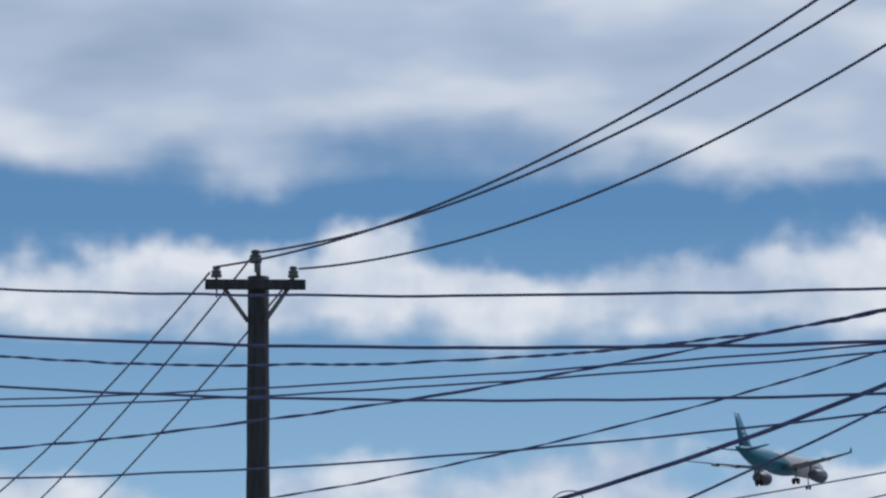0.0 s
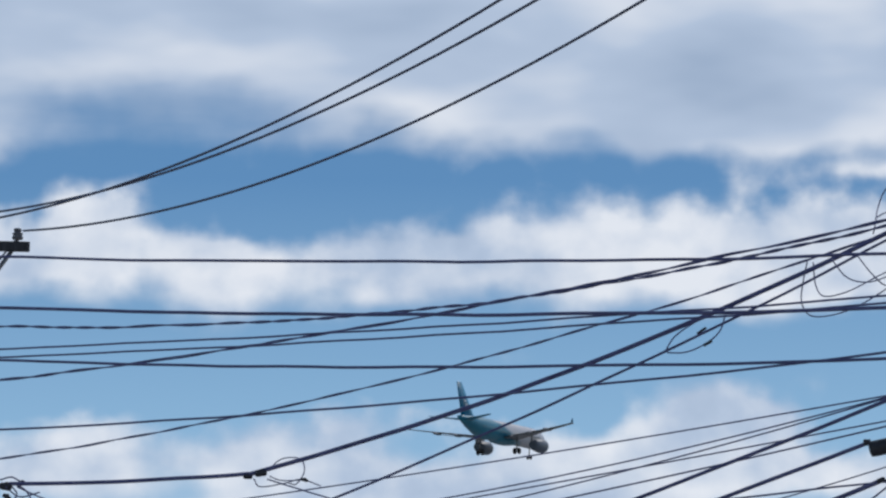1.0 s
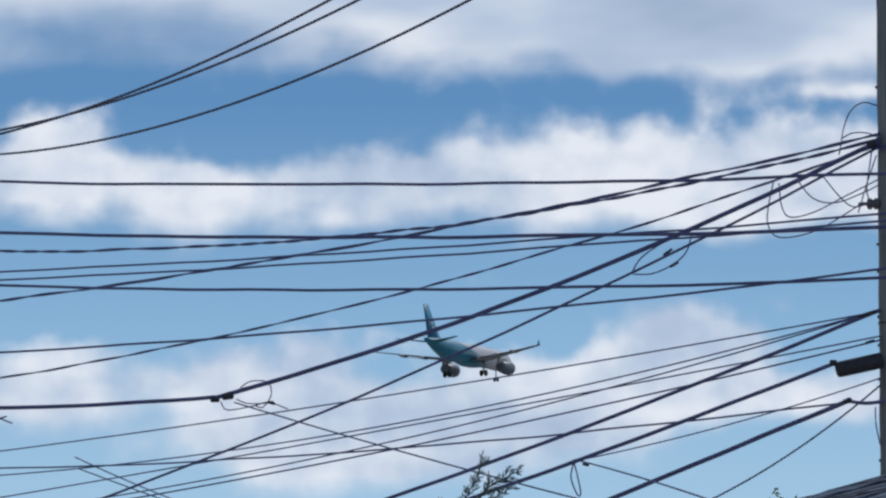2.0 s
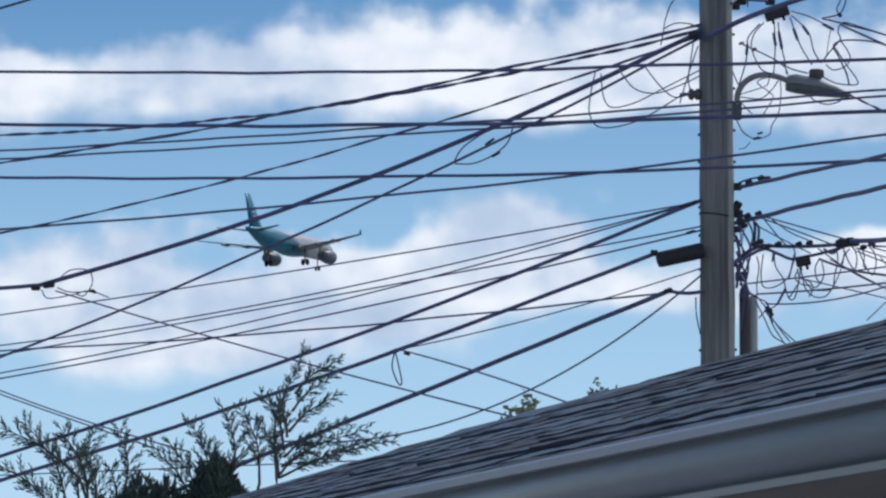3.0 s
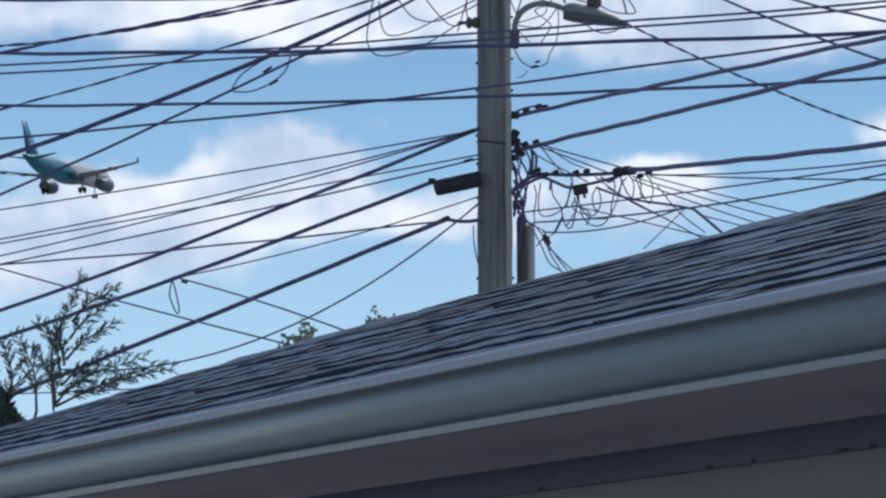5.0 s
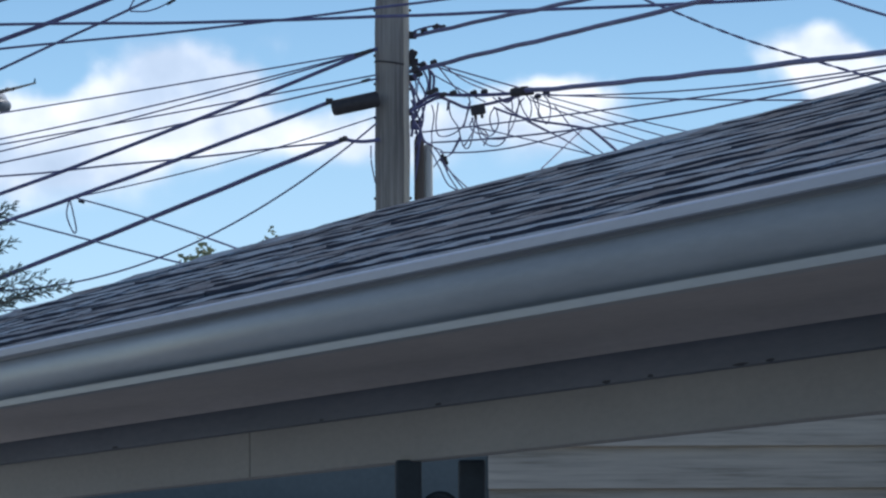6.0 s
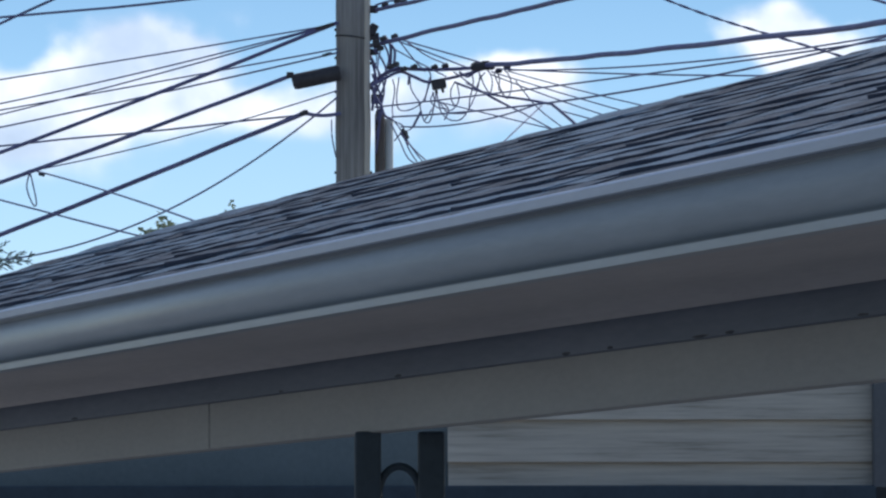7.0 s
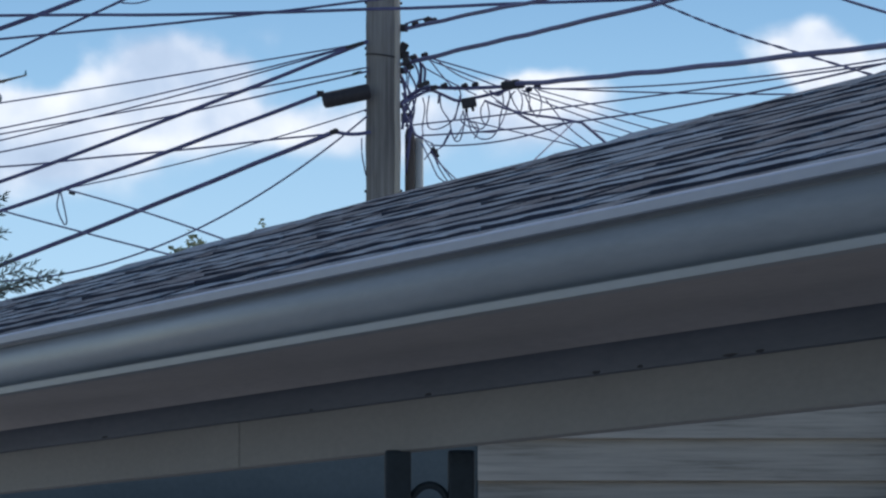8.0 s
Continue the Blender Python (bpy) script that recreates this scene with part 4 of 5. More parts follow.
loose_wire([(1.5, 42.168, 8.115), (1.404, 42.152, 8.003), (1.39, 42.188, 7.912), (1.379, 42.159, 7.788), (1.321, 42.148, 7.595)], 0.0065)
loose_wire([(1.534, 42.188, 8.128), (1.455, 42.25, 8.042), (1.43, 42.236, 7.919), (1.5, 42.232, 7.75), (1.592, 42.167, 7.683)], 0.006)
loose_wire([(1.62, 42.204, 8.13), (1.627, 42.173, 7.957), (1.616, 42.161, 7.74), (1.606, 42.153, 7.686)], 0.006)
loose_wire([(1.652, 42.166, 8.124), (1.673, 42.251, 7.969), (1.705, 42.239, 7.823), (1.723, 42.237, 7.693)], 0.006)
loose_wire([(1.755, 42.236, 8.182), (1.807, 42.163, 8.003), (1.855, 42.177, 7.894), (1.936, 42.215, 7.77)], 0.006)
loose_wire([(1.764, 42.228, 8.196), (1.859, 42.243, 8.111), (1.92, 42.246, 8.029), (1.948, 42.15, 7.88), (2.012, 42.213, 7.784)], 0.0065)
loose_wire([(1.764, 42.221, 8.228), (1.896, 42.201, 8.186), (1.998, 42.161, 8.131), (2.118, 42.197, 8.069)], 0.006)
loose_wire([(2.021, 42.151, 8.154), (2.168, 42.252, 8.135), (2.286, 42.244, 8.099), (2.426, 42.206, 8.059), (2.613, 42.176, 7.996)], 0.009)
loose_wire([(2.026, 42.249, 8.169), (2.167, 42.209, 8.2), (2.222, 42.246, 8.302), (2.232, 42.242, 8.412)], 0.007)
loose_wire([(2.171, 42.201, 8.185), (2.147, 42.19, 8.241), (2.177, 42.212, 8.311), (2.201, 42.192, 8.404)], 0.006)
loose_wire([(2.612, 42.159, 7.908), (2.447, 42.177, 7.959), (2.285, 42.238, 7.983), (2.171, 42.145, 7.96), (2.114, 42.146, 7.917), (2.159, 42.215, 7.841), (2.218, 42.174, 7.701), (2.247, 42.204, 7.6)], 0.008)
loose_wire([(2.591, 42.197, 8.009), (2.378, 42.181, 8.075), (2.207, 42.26, 8.136), (2.154, 42.163, 8.049), (2.173, 42.19, 7.981), (2.091, 42.164, 7.882), (2.021, 42.216, 7.794)], 0.0065)
loose_wire([(2.177, 42.173, 7.964), (2.234, 42.183, 7.884), (2.259, 42.23, 7.819), (2.209, 42.178, 7.749), (2.115, 42.207, 7.725), (2.056, 42.249, 7.775)], 0.006)
loose_wire([(2.128, 42.152, 7.904), (2.231, 42.147, 7.745), (2.307, 42.167, 7.642), (2.305, 42.232, 7.603), (2.148, 42.214, 7.611), (2.018, 42.168, 7.662)], 0.006)
loose_wire([(2.093, 42.18, 8.057), (2.072, 42.161, 7.953), (2.059, 42.195, 7.853)], 0.004)
loose_wire([(1.332, 42.145, 7.945), (1.453, 42.224, 7.903), (1.62, 42.248, 7.824), (1.762, 42.255, 7.743), (1.903, 42.228, 7.7)], 0.007)
loose_wire([(1.62, 42.255, 7.811), (1.7, 42.142, 7.746), (1.734, 42.175, 7.684)], 0.005)
loose_wire([(1.333, 42.256, 7.505), (1.498, 42.233, 7.487), (1.592, 42.189, 7.552), (1.657, 42.253, 7.647)], 0.0055)
loose_wire([(1.498, 42.214, 7.595), (1.607, 42.238, 7.511), (1.567, 42.175, 7.416), (1.523, 42.163, 7.348)], 0.005)
loose_wire([(1.668, 42.193, 7.648), (1.671, 42.156, 7.523), (1.652, 42.186, 7.36), (1.597, 42.255, 7.264), (1.575, 42.18, 7.178), (1.492, 42.141, 7.135)], 0.005)
loose_wire([(1.3, 42.145, 7.289), (1.352, 42.16, 7.195), (1.439, 42.234, 7.147)], 0.006)
loose_wire([(1.502, 42.184, 7.59), (1.473, 42.175, 7.618), (1.511, 42.152, 7.643), (1.562, 42.258, 7.668)], 0.005)
loose_wire([(1.34, 42.191, 7.448), (1.386, 42.165, 7.392), (1.428, 42.147, 7.346)], 0.005)
loose_wire([(1.874, 42.147, 7.521), (1.969, 42.16, 7.451), (2.066, 42.221, 7.435), (2.158, 42.158, 7.45), (2.181, 42.145, 7.486)], 0.006)
loose_wire([(1.322, 42.199, 7.516), (1.473, 42.17, 7.56), (1.562, 42.26, 7.61), (1.577, 42.155, 7.681)], 0.005)
loose_wire([(1.414, 42.204, 7.115), (1.367, 42.233, 7.071), (1.318, 42.189, 7.056)], 0.004)
loose_wire([(1.268, 42.259, 7.727), (1.294, 42.197, 7.65), (1.321, 42.169, 7.589)], 0.006)
splice_sleeve((1.395, 42.19, 7.946), (1.385, 42.19, 7.85))
splice_sleeve((1.614, 42.19, 8.041), (1.632, 42.19, 7.926))
splice_sleeve((1.657, 42.19, 8.056), (1.684, 42.19, 7.897))
splice_sleeve((1.781, 42.19, 8.079), (1.818, 42.19, 7.973))
splice_sleeve((1.857, 42.19, 8.103), (1.913, 42.19, 8.021))
splice_sleeve((2.023, 42.19, 8.116), (2.122, 42.19, 8.063))
clamp_block((1.452, 42.2, 7.9), 0.043, 0.028, -20)
clamp_block((1.344, 42.2, 7.953), 0.047, 0.024, -15)
clamp_block((2.171, 42.2, 8.189), 0.043, 0.033, 30)
clamp_block((1.471, 42.2, 7.147), 0.066, 0.024, -8)
clamp_block((1.495, 42.2, 7.19), 0.047, 0.019, -15)
clamp_block((1.588, 42.2, 8.307), 0.085, 0.066, 0)
clamp_block((1.343, 42.4, 8.34), 0.114, 0.066, 0)
terminal_box((1.64, 42.1, 8.191), 0.207, 0.085, -18)
terminal_box((1.848, 42.2, 6.11), 0.122, 0.085, -10)
clamp_block((2.214, 42.1, 6.25), 0.207, 0.075, -4)
clamp_block((1.566, 42.2, 5.692), 0.10, 0.032, 58)
clamp_block((1.4, 42.25, 6.781), 0.061, 0.042, -15)
clamp_block((1.5, 42.25, 6.818), 0.061, 0.042, -15)
clamp_block((1.557, 42.25, 6.809), 0.061, 0.042, -15)
clamp_block((1.479, 42.25, 6.517), 0.061, 0.042, -15)
clamp_block((1.327, 42.25, 6.446), 0.061, 0.042, -15)
clamp_block((1.904, 42.25, 6.268), 0.061, 0.042, -15)
clamp_block((1.643, 42.25, 6.259), 0.061, 0.042, -15)
clamp_block((1.444, 42.25, 6.26), 0.061, 0.042, -15)
clamp_block((1.36, 42.25, 6.413), 0.061, 0.042, -15)
clamp_block((2.354, 42.25, 6.228), 0.061, 0.042, -15)
clamp_block((1.491, 42.25, 6.279), 0.061, 0.042, -15)
clamp_block((1.558, 42.25, 6.24), 0.061, 0.042, -15)
clamp_block((2.165, 42.25, 6.286), 0.061, 0.042, -15)
clamp_block((2.298, 42.25, 6.276), 0.061, 0.042, -15)
clamp_block((2.426, 42.25, 6.256), 0.061, 0.042, -15)
clamp_block((1.814, 42.25, 6.258), 0.061, 0.042, -15)
clamp_block((1.322, 42.25, 6.47), 0.061, 0.042, -15)
clamp_block((1.384, 42.25, 6.499), 0.061, 0.042, -15)
clamp_block((-5.002, 46.0, 6.288), 0.085, 0.052, 0)
clamp_block((-4.872, 45.9, 6.308), 0.11, 0.066, -8)
clamp_block((-4.482, 46.0, 6.256), 0.072, 0.031, 15)
clamp_block((-0.807, 44.0, 7.361), 0.098, 0.025, -35)
clamp_block((-0.753, 44.0, 7.251), 0.088, 0.029, -30)
clamp_block((-1.652, 44.3, 5.55), 0.089, 0.035, -18)
clamp_block((-1.532, 44.0, 5.499), 0.059, 0.029, 15)
clamp_block((0.723, 42.445, 5.889), 0.076, 0.043, -15)
clamp_block((0.896, 42.44, 6.622), 0.16, 0.03, -17)
clamp_block((0.918, 42.53, 6.393), 0.085, 0.028, -15)
clamp_block((0.945, 42.4, 8.062), 0.085, 0.06, -20)
clamp_block((-7.398, 47.0, 6.296), 0.115, 0.073, 10)
clamp_block((-7.248, 47.0, 6.328), 0.073, 0.052, -10)
clamp_block((-7.385, 47.0, 6.2), 0.084, 0.047, 30)



# ---- airliner ----
def livery():
    """Teal towards the tail, white towards the nose, with a slanting edge."""
    n = Nodes("livery")
    s = n.add("SeparateXYZ", Vector=n.coords())
    edge = n.math("ADD", s.outputs[0], n.math("MULTIPLY", s.outputs[2], 3.4))
    grain = n.noise(0.35, n.coords(), 4.0)
    edge = n.math("ADD", edge, n.math("MULTIPLY", n.math("SUBTRACT", grain, 0.5), 3.0))
    fac = n.add("MapRange", Value=edge, From_Min=-1.2, From_Max=1.2).outputs[0]
    teal = n.ramp(grain, (0.3, (0.012, 0.20, 0.31)), (0.7, (0.03, 0.30, 0.42)))
    n.put(n.bsdf, "Base Color", n.mix(fac, teal, (0.66, 0.66, 0.68)))
    n.put(n.bsdf, "Roughness", 0.35)
    return n.mat


def wing_mesh(root, tip, root_chord, tip_chord, thick):
    """A tapering wing panel with a rounded section from root to tip."""
    bm = bmesh.new()
    section = [(0.0, 0.0), (0.06, 0.55), (0.28, 1.0), (0.62, 0.7), (1.0, 0.05), (0.62, -0.35), (0.28, -0.5), (0.06, -0.35)]
    rings = []
    for u in (0.0, 0.25, 0.5, 0.75, 1.0):
        c = root_chord + (tip_chord - root_chord) * (1 - (1 - u) ** 1.4)
        o = Vector(root).lerp(Vector(tip), u)
        rings.append([bm.verts.new((o.x - a * c, o.y, o.z + b * thick * c)) for a, b in section])
    for a, b in zip(rings, rings[1:]):
        for k in range(len(section)):
            j = (k + 1) % len(section)
            bm.faces.new((a[k], a[j], b[j], b[k])).smooth = True
    bm.faces.new(rings[0])
    bm.faces.new(rings[-1][::-1])
    return bm


def wheels(parent, x, y, z, radius):
    for s in (-1, 1):
        bm = bmesh.new()
        m = Matrix.Translation((x, y + s * radius * 0.75, z)) @ Matrix.Rotation(radians(90), 4, "X")
        lathe(bm, [(radius * 0.8, -radius * 0.35), (radius, -radius * 0.2), (radius, radius * 0.2), (radius * 0.8, radius * 0.35)], m, 16)
        part("wheel", bm, tyre_black, parent)


def build_airliner():
    plane = thing("airliner", PLANE, "teal and white twin-engine airliner flying with its wheels down", "airplane")
    paint = livery()
    profile = [(-18.8, 0.25, 1.25), (-17.0, 0.65, 1.05), (-14.0, 1.25, 0.65), (-10.5, 1.80, 0.2), (-7.0, 1.98, 0.0), (0.0, 1.98, 0.0), (10.0, 1.98, 0.0), (13.5, 1.95, -0.05), (16.0, 1.65, -0.25), (17.6, 1.15, -0.45), (18.5, 0.55, -0.6), (18.8, 0.08, -0.65)]
    bm = bmesh.new()
    rings = [[bm.verts.new((x, r * math.cos(w), zc + r * math.sin(w))) for w in (2 * math.pi * k / 24 for k in range(24))] for x, r, zc in profile]
    for a, b in zip(rings, rings[1:]):
        for k in range(24):
            bm.faces.new((a[k], a[(k + 1) % 24], b[(k + 1) % 24], b[k])).smooth = True
    bm.faces.new(rings[0])
    bm.faces.new(rings[-1])
    body = part("fuselage", bm, paint, plane)
    bm = bmesh.new()
    bmesh.ops.create_uvsphere(bm, u_segments=16, v_segments=10, radius=1.0, matrix=Matrix.Translation((0.5, 0, -1.45)) @ Matrix.Diagonal((5.5, 1.9, 0.95, 1)))
    part("belly_fairing", bm, paint, plane)
    bm = bmesh.new()
    for k in range(5):
        box(bm, 17.0 - 0.12 * abs(k - 2), (k - 2) * 0.42, 0.42 - 0.05 * abs(k - 2), 0.5, 0.36, 0.42, 0.03)
    part("cockpit_window", bm, tyre_black, plane)
    for s in (-1, 1):
        wing = part("wing", wing_mesh((4.2, s * 1.2, -1.15), (-4.4, s * 16.9, 0.65), 6.6, 1.5, 0.075), wing_grey, plane, "grey swept wing with lowered flaps")
        part("winglet", wing_mesh((-4.5, s * 16.85, 0.65), (-5.3, s * 17.1, 1.5), 1.3, 0.5, 0.08), teal_paint, wing)
        part("flap", wing_mesh((-1.6, s * 2.2, -1.35), (-3.9, s * 12.0, -0.35), 1.9, 1.0, 0.06), wing_grey, wing)
        for y in (3.6, 7.6, 11.4):
            bm = bmesh.new()
            bmesh.ops.create_uvsphere(bm, u_segments=10, v_segments=8, radius=1.0, matrix=Matrix.Translation((-1.0 - 0.28 * y, s * y, -1.35 + 0.11 * (y - 1.2))) @ Matrix.Diagonal((2.0, 0.2, 0.3, 1)))
            part("flap_fairing", bm, wing_grey, wing)
        part("stabilizer", wing_mesh((-14.2, s * 0.5, 0.95), (-17.6, s * 6.2, 1.55), 3.9, 1.4, 0.07), teal_paint, plane)
        engine = part("engine", lathe(bmesh.new(), [(0.8, -2.7), (1.1, -1.7), (1.3, 0.0), (1.32, 1.2), (1.2, 1.9), (1.05, 1.95), (0.9, 1.5)], Matrix.Translation((4.4, s * 5.75, -2.35)) @ Matrix.Rotation(radians(90), 4, "Y"), 20), engine_grey, plane, "dark grey jet engine")
        bm = bmesh.new()
        box(bm, 2.8, s * 5.75, -1.25, 3.6, 0.35, 1.1, 0.1)
        part("pylon", bm, wing_grey, engine)
        bm = bmesh.new()
        lathe(bm, [(0.14, -3.6), (0.16, -1.2)], Matrix.Translation((-1.2, s * 3.8, 0)), 10)
        leg = part("main_gear", bm, steel, plane)
        wheels(leg, -1.2, s * 3.8, -3.75, 0.6)
    bm = bmesh.new()
    section = [(0.0, 0.0), (0.3, 0.22), (0.7, 0.14), (1.0, 0.0), (0.7, -0.14), (0.3, -0.22)]
    rings = []
    for u in (0, 0.5, 1):
        c, x, z = 6.0 - 3.9 * u, -11.6 - 5.1 * u, 1.4 + 6.3 * u
        rings.append([bm.verts.new((x - 0.8 * u - a * c, b * (1 - 0.5 * u) * 1.1, z)) for a, b in section])
    for a, b in zip(rings, rings[1:]):
        for k in range(6):
            bm.faces.new((a[k], a[(k + 1) % 6], b[(k + 1) % 6], b[k])).smooth = True
    bm.faces.new(rings[0])
    bm.faces.new(rings[-1][::-1])
    fin = part("tail_fin", bm, teal_paint, plane)
    for s in (-1, 1):
        bm = bmesh.new()
        for dx, dz, w in ((0.0, 0.75, 1.0), (-0.45, 0.0, 1.1), (0.1, -0.75, 1.0)):
            box(bm, -16.0 + dx, s * 0.27, 4.4 + dz, w, 0.05, 0.32, 0.02)
        part("tail_mark", bm, white_paint, fin, "plain white mark on the tail")
    bm = bmesh.new()
    lathe(bm, [(0.1, -3.55), (0.12, -1.5)], Matrix.Translation((12.6, 0, 0)), 10)
    leg = part("nose_gear", bm, steel, plane)
    wheels(leg, 12.6, 0, -3.7, 0.42)


PLANE = pose(-55.0, 945.35, 105.83, 0, 0, 68.3) @ pose(0, 0, 0, 0, -0.7, 0) @ pose(0, 0, 0, 0.4, 0, 0)
build_airliner()


# ---- plants behind the roof ----
def spray(leaf, start, end, length, rng):
    """Flat sprays of fine scale-leaved shoots along a branch, whose line it returns."""
    a, b = Vector(start), Vector(end)
    bow = (b - a).length
    lean = 1 if b.x > a.x else -1
    mid = a.lerp(b, 0.5) + Vector((-0.10 * lean, rng.uniform(-0.1, 0.1), 0.02)) * bow
    pts = smooth_path([a, mid, b], 9)
    count = max(9, int(bow / 0.022))
    for k in range(count):
        u = 0.15 + 0.85 * (k + 0.7 * rng.random()) / count
        i = min(int(u * (len(pts) - 1)), len(pts) - 2)
        p = pts[i].lerp(pts[i + 1], u * (len(pts) - 1) - i)
        d = (pts[i + 1] - pts[i]).normalized()
        across = Vector((d.z, rng.uniform(-0.5, 0.5), -d.x)).normalized() * (1 if k % 2 else -1)
        way = (d * rng.uniform(0.7, 1.2) + across * rng.uniform(0.25, 0.75) + Vector((0.15, 0, 0))).normalized()
        size = length * (1.15 - 0.55 * u) * rng.uniform(0.4, 1.2)
        tip = p + way * size
        bend = p.lerp(tip, 0.5) - across * 0.06 * size
        leaf.append((p, bend, 0.0052))
        leaf.append((bend - (tip - bend) * 0.25, tip, 0.0050))
        twigs = max(4, int(size / 0.014))
        for j in range(twigs):
            v = 0.12 + 0.85 * j / twigs
            q = p.lerp(bend, v * 2) if v < 0.5 else bend.lerp(tip, v * 2 - 1)
            turn = Vector((way.z, rng.uniform(-0.9, 0.9), -way.x)) * (1 if j % 2 else -1)
            w = (way + turn * rng.uniform(0.2, 0.5)).normalized()
            leaf.append((q, q + w * (0.030 + 0.24 * size * (1 - v)) * rng.uniform(0.6, 1.25), 0.0040))
    return pts


def shoots_mesh(name, shoots, material):
    """Many small tapering three-sided shoots in one mesh."""
    verts, faces = [], []
    for a, b, r in shoots:
        d = (b - a).normalized()
        s = d.cross(Vector((0.3, 0.9, 0.2))).normalized()
        t = d.cross(s)
        m = a.lerp(b, 0.55)
        base = len(verts)
        verts.append(a)
        for w in (0, 2.09, 4.19):
            verts.append(m + (s * math.cos(w) + t * math.sin(w)) * r)
        verts.append(b)
        for k in range(3):
            j = (k + 1) % 3
            faces.append((base, base + 1 + k, base + 1 + j))
            faces.append((base + 4, base + 1 + j, base + 1 + k))
    return mesh_from(name, verts, faces, material)


def build_juniper():
    rng = random.Random(11)
    base = Vector((-2.0, 25.0, 0.0))
    tree = thing("juniper", Matrix.Translation(base), "dark green juniper shrub with feathery pointed shoots", "shrub")
    tube("trunk", smooth_path([(0, 0, 0), (0.05, 0.03, 1.2), (-0.03, 0, 2.2), (0.05, 0, 2.9)], 6), 0.05, bark, tree, sides=8, radii=[0.07 - 0.045 * k / 18 for k in range(19)])
    leaf = []
    # leaders that rise above the roof line: place of the tip and of the fork
    for tx, tz, fx, fz, size in LEADERS:
        y = rng.uniform(-0.22, 0.22)
        stem = smooth_path([(0.2 * fx, 0, max(fz - 1.1, 0.8)), (0.75 * fx, y * 0.3, fz - 0.35), (fx, y * 0.4, fz)], 6)
        limb = stem[:-1] + spray(leaf, (fx, y * 0.4, fz), (tx, y, tz), size, rng)
        tube("branch", limb, 0.01, bark, tree, sides=5, radii=[0.012 * (1 - 0.9 * k / (len(limb) - 1)) for k in range(len(limb))])
    # side branches of the tallest leader
    for tx, tz, fx, fz, size in SIDES:
        limb = spray(leaf, (fx, 0, fz), (tx, rng.uniform(-0.2, 0.2), tz), size, rng)
        tube("branch", limb, 0.01, bark, tree, sides=5, radii=[0.008 * (1 - 0.88 * k / (len(limb) - 1)) for k in range(len(limb))])
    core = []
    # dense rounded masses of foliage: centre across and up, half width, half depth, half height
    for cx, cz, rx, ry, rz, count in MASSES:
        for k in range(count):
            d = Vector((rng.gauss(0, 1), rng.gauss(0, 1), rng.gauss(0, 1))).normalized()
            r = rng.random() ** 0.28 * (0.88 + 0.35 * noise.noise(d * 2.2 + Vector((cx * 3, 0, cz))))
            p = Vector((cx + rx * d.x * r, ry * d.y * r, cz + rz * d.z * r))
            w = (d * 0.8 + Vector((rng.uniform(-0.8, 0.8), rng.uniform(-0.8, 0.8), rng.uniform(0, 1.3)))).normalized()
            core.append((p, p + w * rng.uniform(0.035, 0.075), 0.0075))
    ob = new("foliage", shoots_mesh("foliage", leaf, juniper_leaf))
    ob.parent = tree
    # inner foliage is darker green, with the shrub's inside shade in its colour
    ob = new("inner_foliage", shoots_mesh("inner_foliage", core, juniper_inner_shade))
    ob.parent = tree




def shrub_plan(rows):
    """Tip and fork, across and up in steps of 2.79 mm from a corner of the shrub, and the length of the sprays."""
    return [(0.00279 * a - 0.6076, 5.279 - 0.00279 * b, 0.00279 * c - 0.6076, 5.279 - 0.00279 * d, size) for a, b, c, d, size in rows]


LEADERS = shrub_plan((
    (440, 518, 392, 760, 0.11), (60, 660, 40, 800, 0.13), (325, 614, 362, 752, 0.12), (300, 622, 310, 760, 0.13), (240, 645, 270, 760, 0.12),
    (160, 682, 240, 780, 0.11), (112, 655, 120, 780, 0.12), (10, 655, 60, 800, 0.13), (50, 690, 70, 820, 0.12), (-60, 640, 20, 800, 0.13),
    (-150, 632, 40, 740, 0.13), (-140, 700, 0, 800, 0.12), (270, 680, 290, 780, 0.10), (90, 720, 100, 830, 0.12), (-20, 760, 40, 860, 0.12),
    (-100, 800, -60, 900, 0.13), (-70, 820, -40, 900, 0.13), (210, 690, 250, 790, 0.12)))
SIDES = shrub_plan((
    (505, 534, 424, 592, 0.10), (485, 560, 420, 622, 0.09), (502, 598, 413, 660, 0.11), (508, 636, 405, 705, 0.11), (603, 678, 396, 742, 0.10), (548, 652, 400, 722, 0.11),
    (365, 596, 404, 690, 0.11), (392, 610, 410, 670, 0.10), (350, 633, 396, 742, 0.12), (575, 664, 470, 716, 0.09), (450, 690, 398, 735, 0.10)))
MASSES = ((-0.19, 2.76, 0.36, 0.5, 0.46, 13000), (0.19, 2.98, 0.16, 0.3, 0.34, 6500), (-0.48, 2.66, 0.17, 0.3, 0.30, 4000), (-0.80, 2.40, 0.30, 0.4, 0.34, 4000), (0.0, 1.5, 0.8, 0.65, 1.2, 9000))
build_juniper()


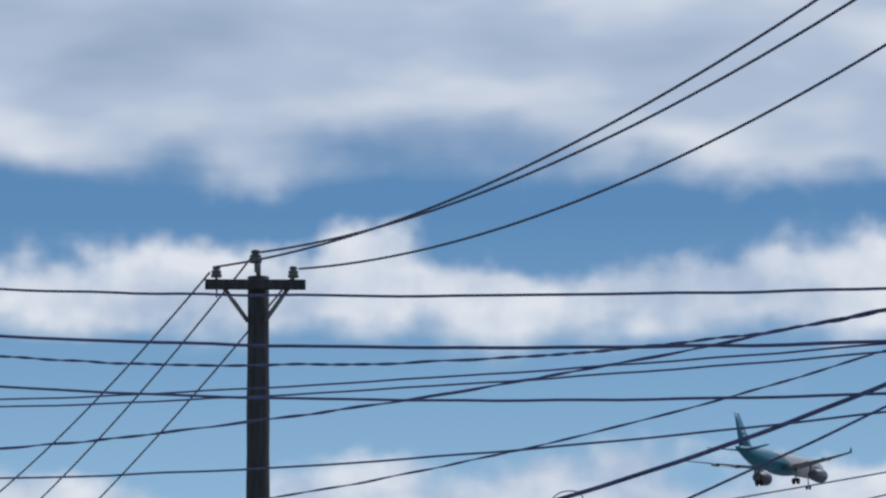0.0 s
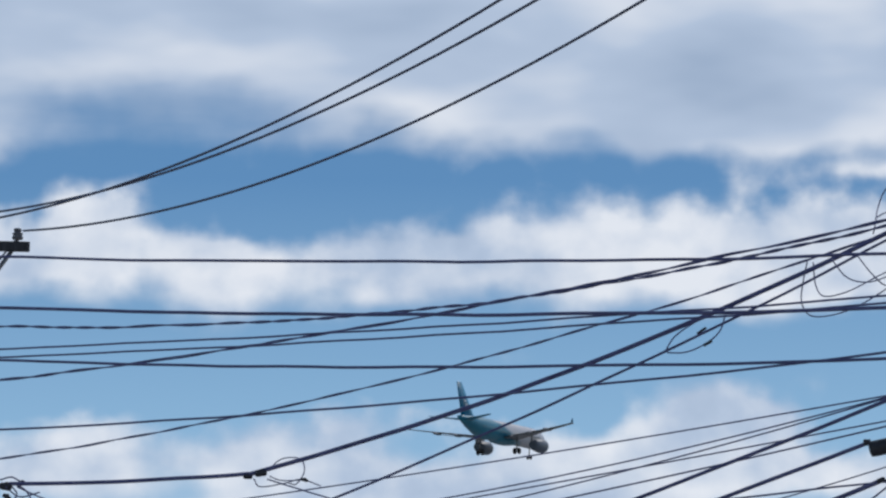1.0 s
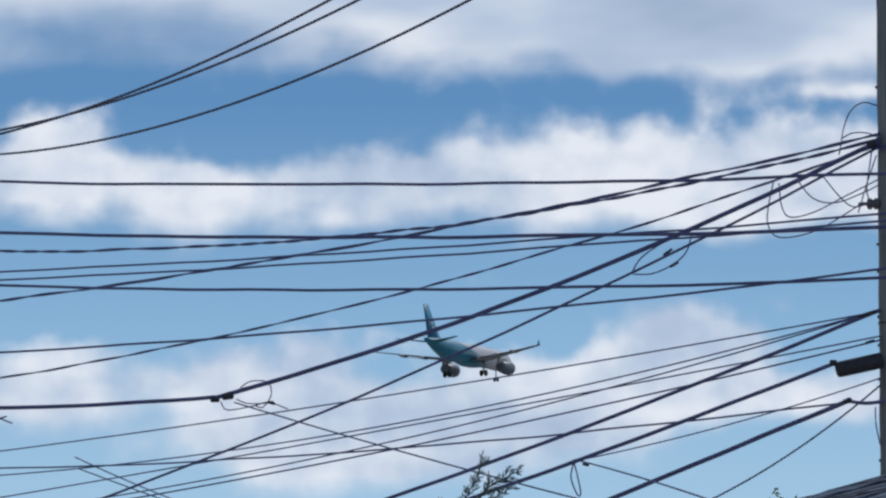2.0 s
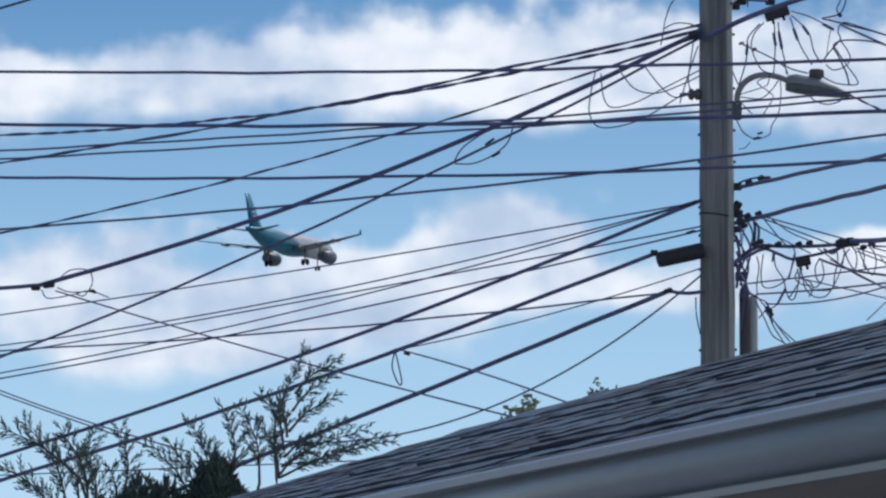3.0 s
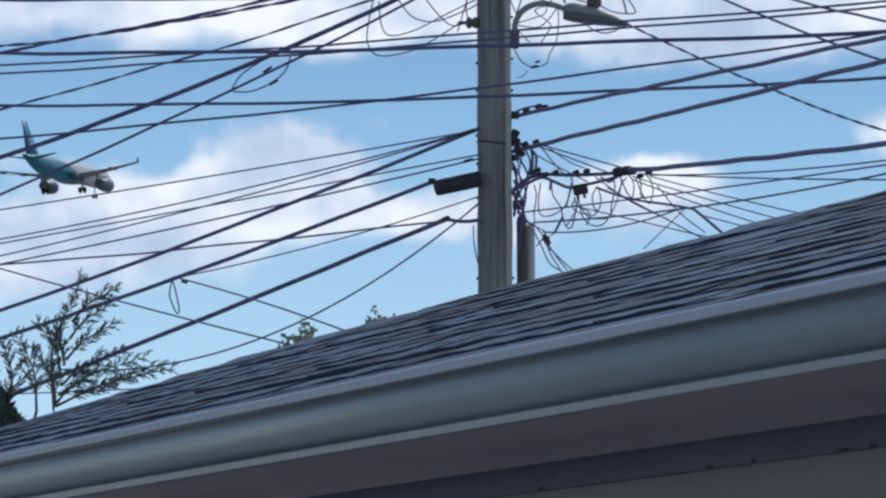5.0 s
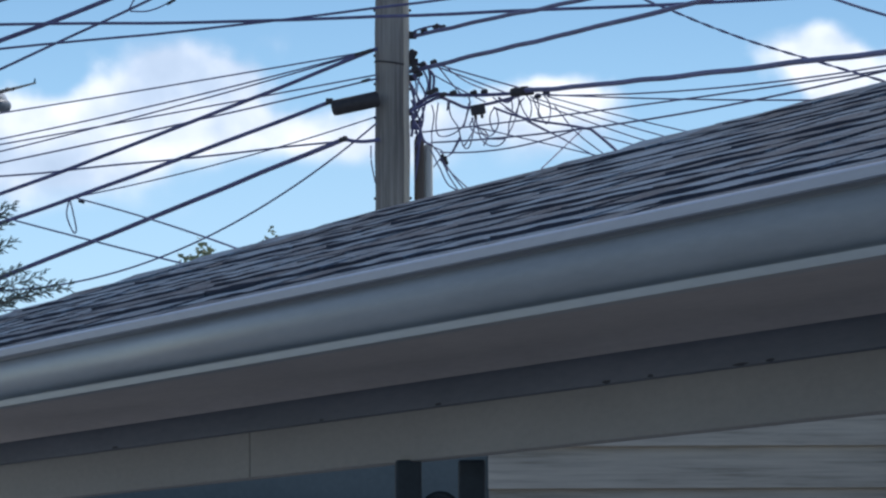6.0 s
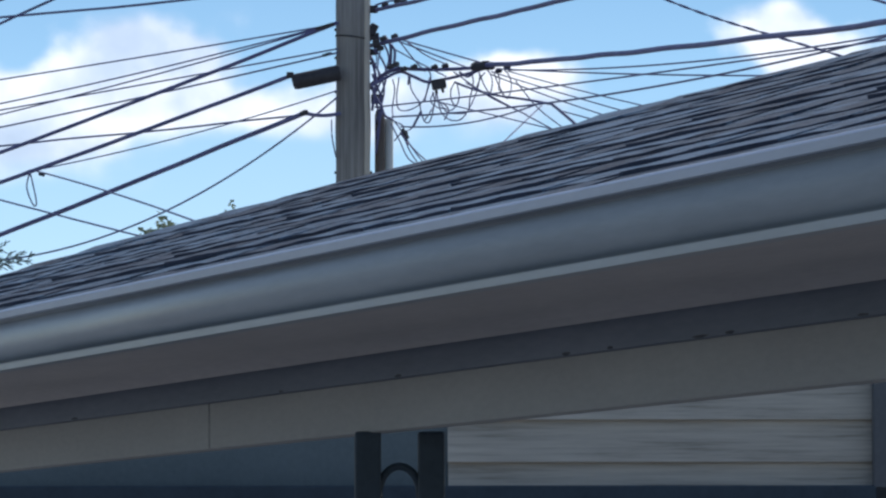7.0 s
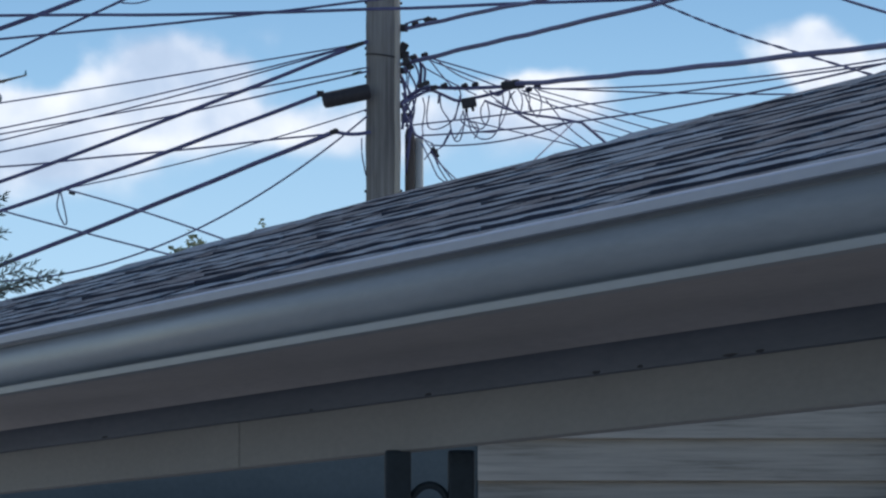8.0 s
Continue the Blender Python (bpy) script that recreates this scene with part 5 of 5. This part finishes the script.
def build_leafy_tree(x, y, height, label, seed):
    rng = random.Random(seed)
    tree = thing("broadleaf_tree", pose(x, y, 0), label, "tree")
    tube("trunk", smooth_path([(0, 0, 0), (0.08, 0, height * 0.3), (-0.05, 0.05, height * 0.6), (0, 0, height * 0.93)], 6), 0.1, bark, tree, sides=9, radii=[0.13 - 0.115 * k / 18 for k in range(19)])
    verts, faces = [], []
    lv, lf = [], []
    for k in range(46):
        h = rng.uniform(0.3, 0.97)
        w = rng.uniform(0, 2 * math.pi)
        reach = (1.35 * math.sin(math.pi * (0.15 + 0.80 * h)) + 0.1) * rng.uniform(0.6, 1.1) * height / 6
        a = Vector((0, 0, height * h * 0.85))
        b = Vector((reach * math.cos(w), reach * math.sin(w), min(height * h + reach * 0.45, height - 0.12 - 1.3 * reach)))
        pts = smooth_path([a, a.lerp(b, 0.5) + Vector((0, 0, 0.08)), b], 5)
        v, f = tube_data(pts, 0.02, 5, [0.03 * (1 - 0.85 * i / 10) for i in range(11)])
        faces += [tuple(i + len(verts) for i in g) for g in f]
        verts += v
        if k > 37:
            w2 = rng.uniform(0, 2 * math.pi)
            a = Vector((0, 0, height * 0.88))
            b = Vector((0.2 * math.cos(w2), 0.2 * math.sin(w2), height - 0.05 - rng.uniform(0.0, 0.2)))
        for j in range(70):
            p = a.lerp(b, rng.uniform(0.3, 1.04)) + Vector((rng.gauss(0, 0.06), rng.gauss(0, 0.06), rng.gauss(0, 0.05)))
            d = Vector((rng.uniform(-1, 1), rng.uniform(-1, 1), rng.uniform(-0.6, 0.8))).normalized()
            s = d.cross(Vector((rng.uniform(-1, 1), rng.uniform(-1, 1), rng.uniform(-1, 1)))).normalized()
            size = rng.uniform(0.06, 0.11)
            i = len(lv)
            n = d.cross(s) * size * 0.12
            lv += [p, p + d * size * 0.5 + s * size * 0.34 + n, p + d * size, p + d * size * 0.5 - s * size * 0.34 + n]
            lf += [(i, i + 1, i + 2), (i, i + 2, i + 3)]
    ob = new("branchwork", mesh_from("branchwork", verts, faces, bark, True))
    ob.parent = tree
    ob = new("crown", mesh_from("crown", lv, lf, leaf_green))
    ob.parent = tree


build_leafy_tree(-0.62, 55, 6.02, "light green broadleaf tree behind the roof", 5)
build_leafy_tree(0.34, 57, 6.29, "taller light green broadleaf tree behind the roof", 9)


# ---- roof shingles ----
def shingle_mesh(length, depth, butt, rng):
    """A worn tab whose wavy lower edge stands off the course below; its dark core also carries the butt's shade."""
    count = 7
    verts, faces = [], []
    for k in range(count + 1):
        x = length * (k / count - 0.5)
        y = rng.uniform(-0.0045, 0.0045)
        h = max(0.0035, butt + 0.0012 * math.sin(1.3 * k + 900 * butt) + rng.uniform(-0.0006, 0.0006))
        verts += [(x, y + 0.001, -0.001), (x, y, h), (x, depth * 0.5, 0.45 * h + 0.001), (x, depth, 0.001)]
    for k in range(count):
        a, b = 4 * k, 4 * k + 4
        faces += [(a, b, b + 1, a + 1), (a + 1, b + 1, b + 2, a + 2), (a + 2, b + 2, b + 3, a + 3), (a, a + 3, b + 3, b)]
    faces += [(0, 1, 2, 3), (4 * count + 3, 4 * count + 2, 4 * count + 1, 4 * count)]
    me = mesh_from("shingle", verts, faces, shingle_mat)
    me.materials.append(shingle_butt_shade)
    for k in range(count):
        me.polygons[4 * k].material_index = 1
    return me


def build_shingles():
    rng = random.Random(3)
    meshes = []
    for k in range(20):
        length = rng.uniform(0.24, 0.72)
        meshes.append((length, shingle_mesh(length, 0.20, rng.uniform(0.0045, 0.0100), rng)))
    slope = math.atan(PITCH)
    tilt = Matrix.Rotation(slope, 4, "X")
    step = 0.108
    for row in range(15):
        y = 0.035 + row * step if row else 0.004
        drop = (-0.0035, -0.003)[row] if row < 2 else 0.001
        x = -6.85 + rng.uniform(0, 0.3)
        while x < 2.3:
            length, me = rng.choice(meshes)
            if y + 0.03 < ridge_at(x + length / 2):
                ob = new("shingle", me)
                ob.parent = porch
                ob.matrix_basis = Matrix.Translation((x + length / 2, y + rng.uniform(-0.006, 0.006), PITCH * y + drop)) @ tilt
            x += length + 0.004
    # caps along hip and ridge
    xs = [-6.72, -6.5, -6.2, -5.9, -5.6, -5.25, -4.9, -4.55, -4.2, -3.8, -3.4, -3.0, -2.6, -2.2, -1.8, -1.4, -1.0, -0.6, -0.2, 0.2, 0.6, 1.0, 1.4, 1.8, 2.2, 2.6, 3.0]
    for a, b in zip(xs, xs[1:]):
        ya, yb = ridge_at(a), ridge_at(b)
        bm = bmesh.new()
        lift = 0.004 + rng.uniform(0, 0.008)
        va = [bm.verts.new((a - 0.03, ya - 0.10, PITCH * (ya - 0.10) + lift)), bm.verts.new((a - 0.03, ya, PITCH * ya + lift + 0.006)), bm.verts.new((a - 0.03, ya + 0.12, PITCH * ya - 0.03))]
        vb = [bm.verts.new((b + 0.01, yb - 0.10, PITCH * (yb - 0.10) + lift - 0.003)), bm.verts.new((b + 0.01, yb, PITCH * yb + lift)), bm.verts.new((b + 0.01, yb + 0.12, PITCH * yb - 0.035))]
        for k in (0, 1):
            bm.faces.new((va[k], va[k + 1], vb[k + 1], vb[k]))
        low = bmesh.ops.extrude_face_region(bm, geom=bm.faces[:])
        bmesh.ops.translate(bm, vec=(0, 0, -0.012), verts=[v for v in low["geom"] if isinstance(v, bmesh.types.BMVert)])
        part("cap_shingle", bm, shingle_mat, porch)
    # the stretch past the view
    verts, faces = [], []
    for row in range(15):
        y = 0.035 + row * step
        if y + 0.03 < 1.57:
            x = 2.36
            while x < NEAR_END - 0.3:
                length = rng.uniform(0.26, 0.46)
                h = rng.choice((0.003, 0.005, 0.008))
                i = len(verts)
                z, z2 = PITCH * y, PITCH * (y + 0.2)
                verts += [(x, y, z - 0.004), (x + length, y, z - 0.004), (x + length, y, z + h), (x, y, z + h), (x, y + 0.2, z2 + 0.002), (x + length, y + 0.2, z2 + 0.002)]
                faces += [(i, i + 1, i + 2, i + 3), (i + 3, i + 2, i + 5, i + 4)]
                x += length + 0.004
    ob = new("shingle_field", mesh_from("shingle_field", verts, faces, shingle_mat))
    ob.parent = porch
    tagged(ob, kind="stuff")


build_shingles()
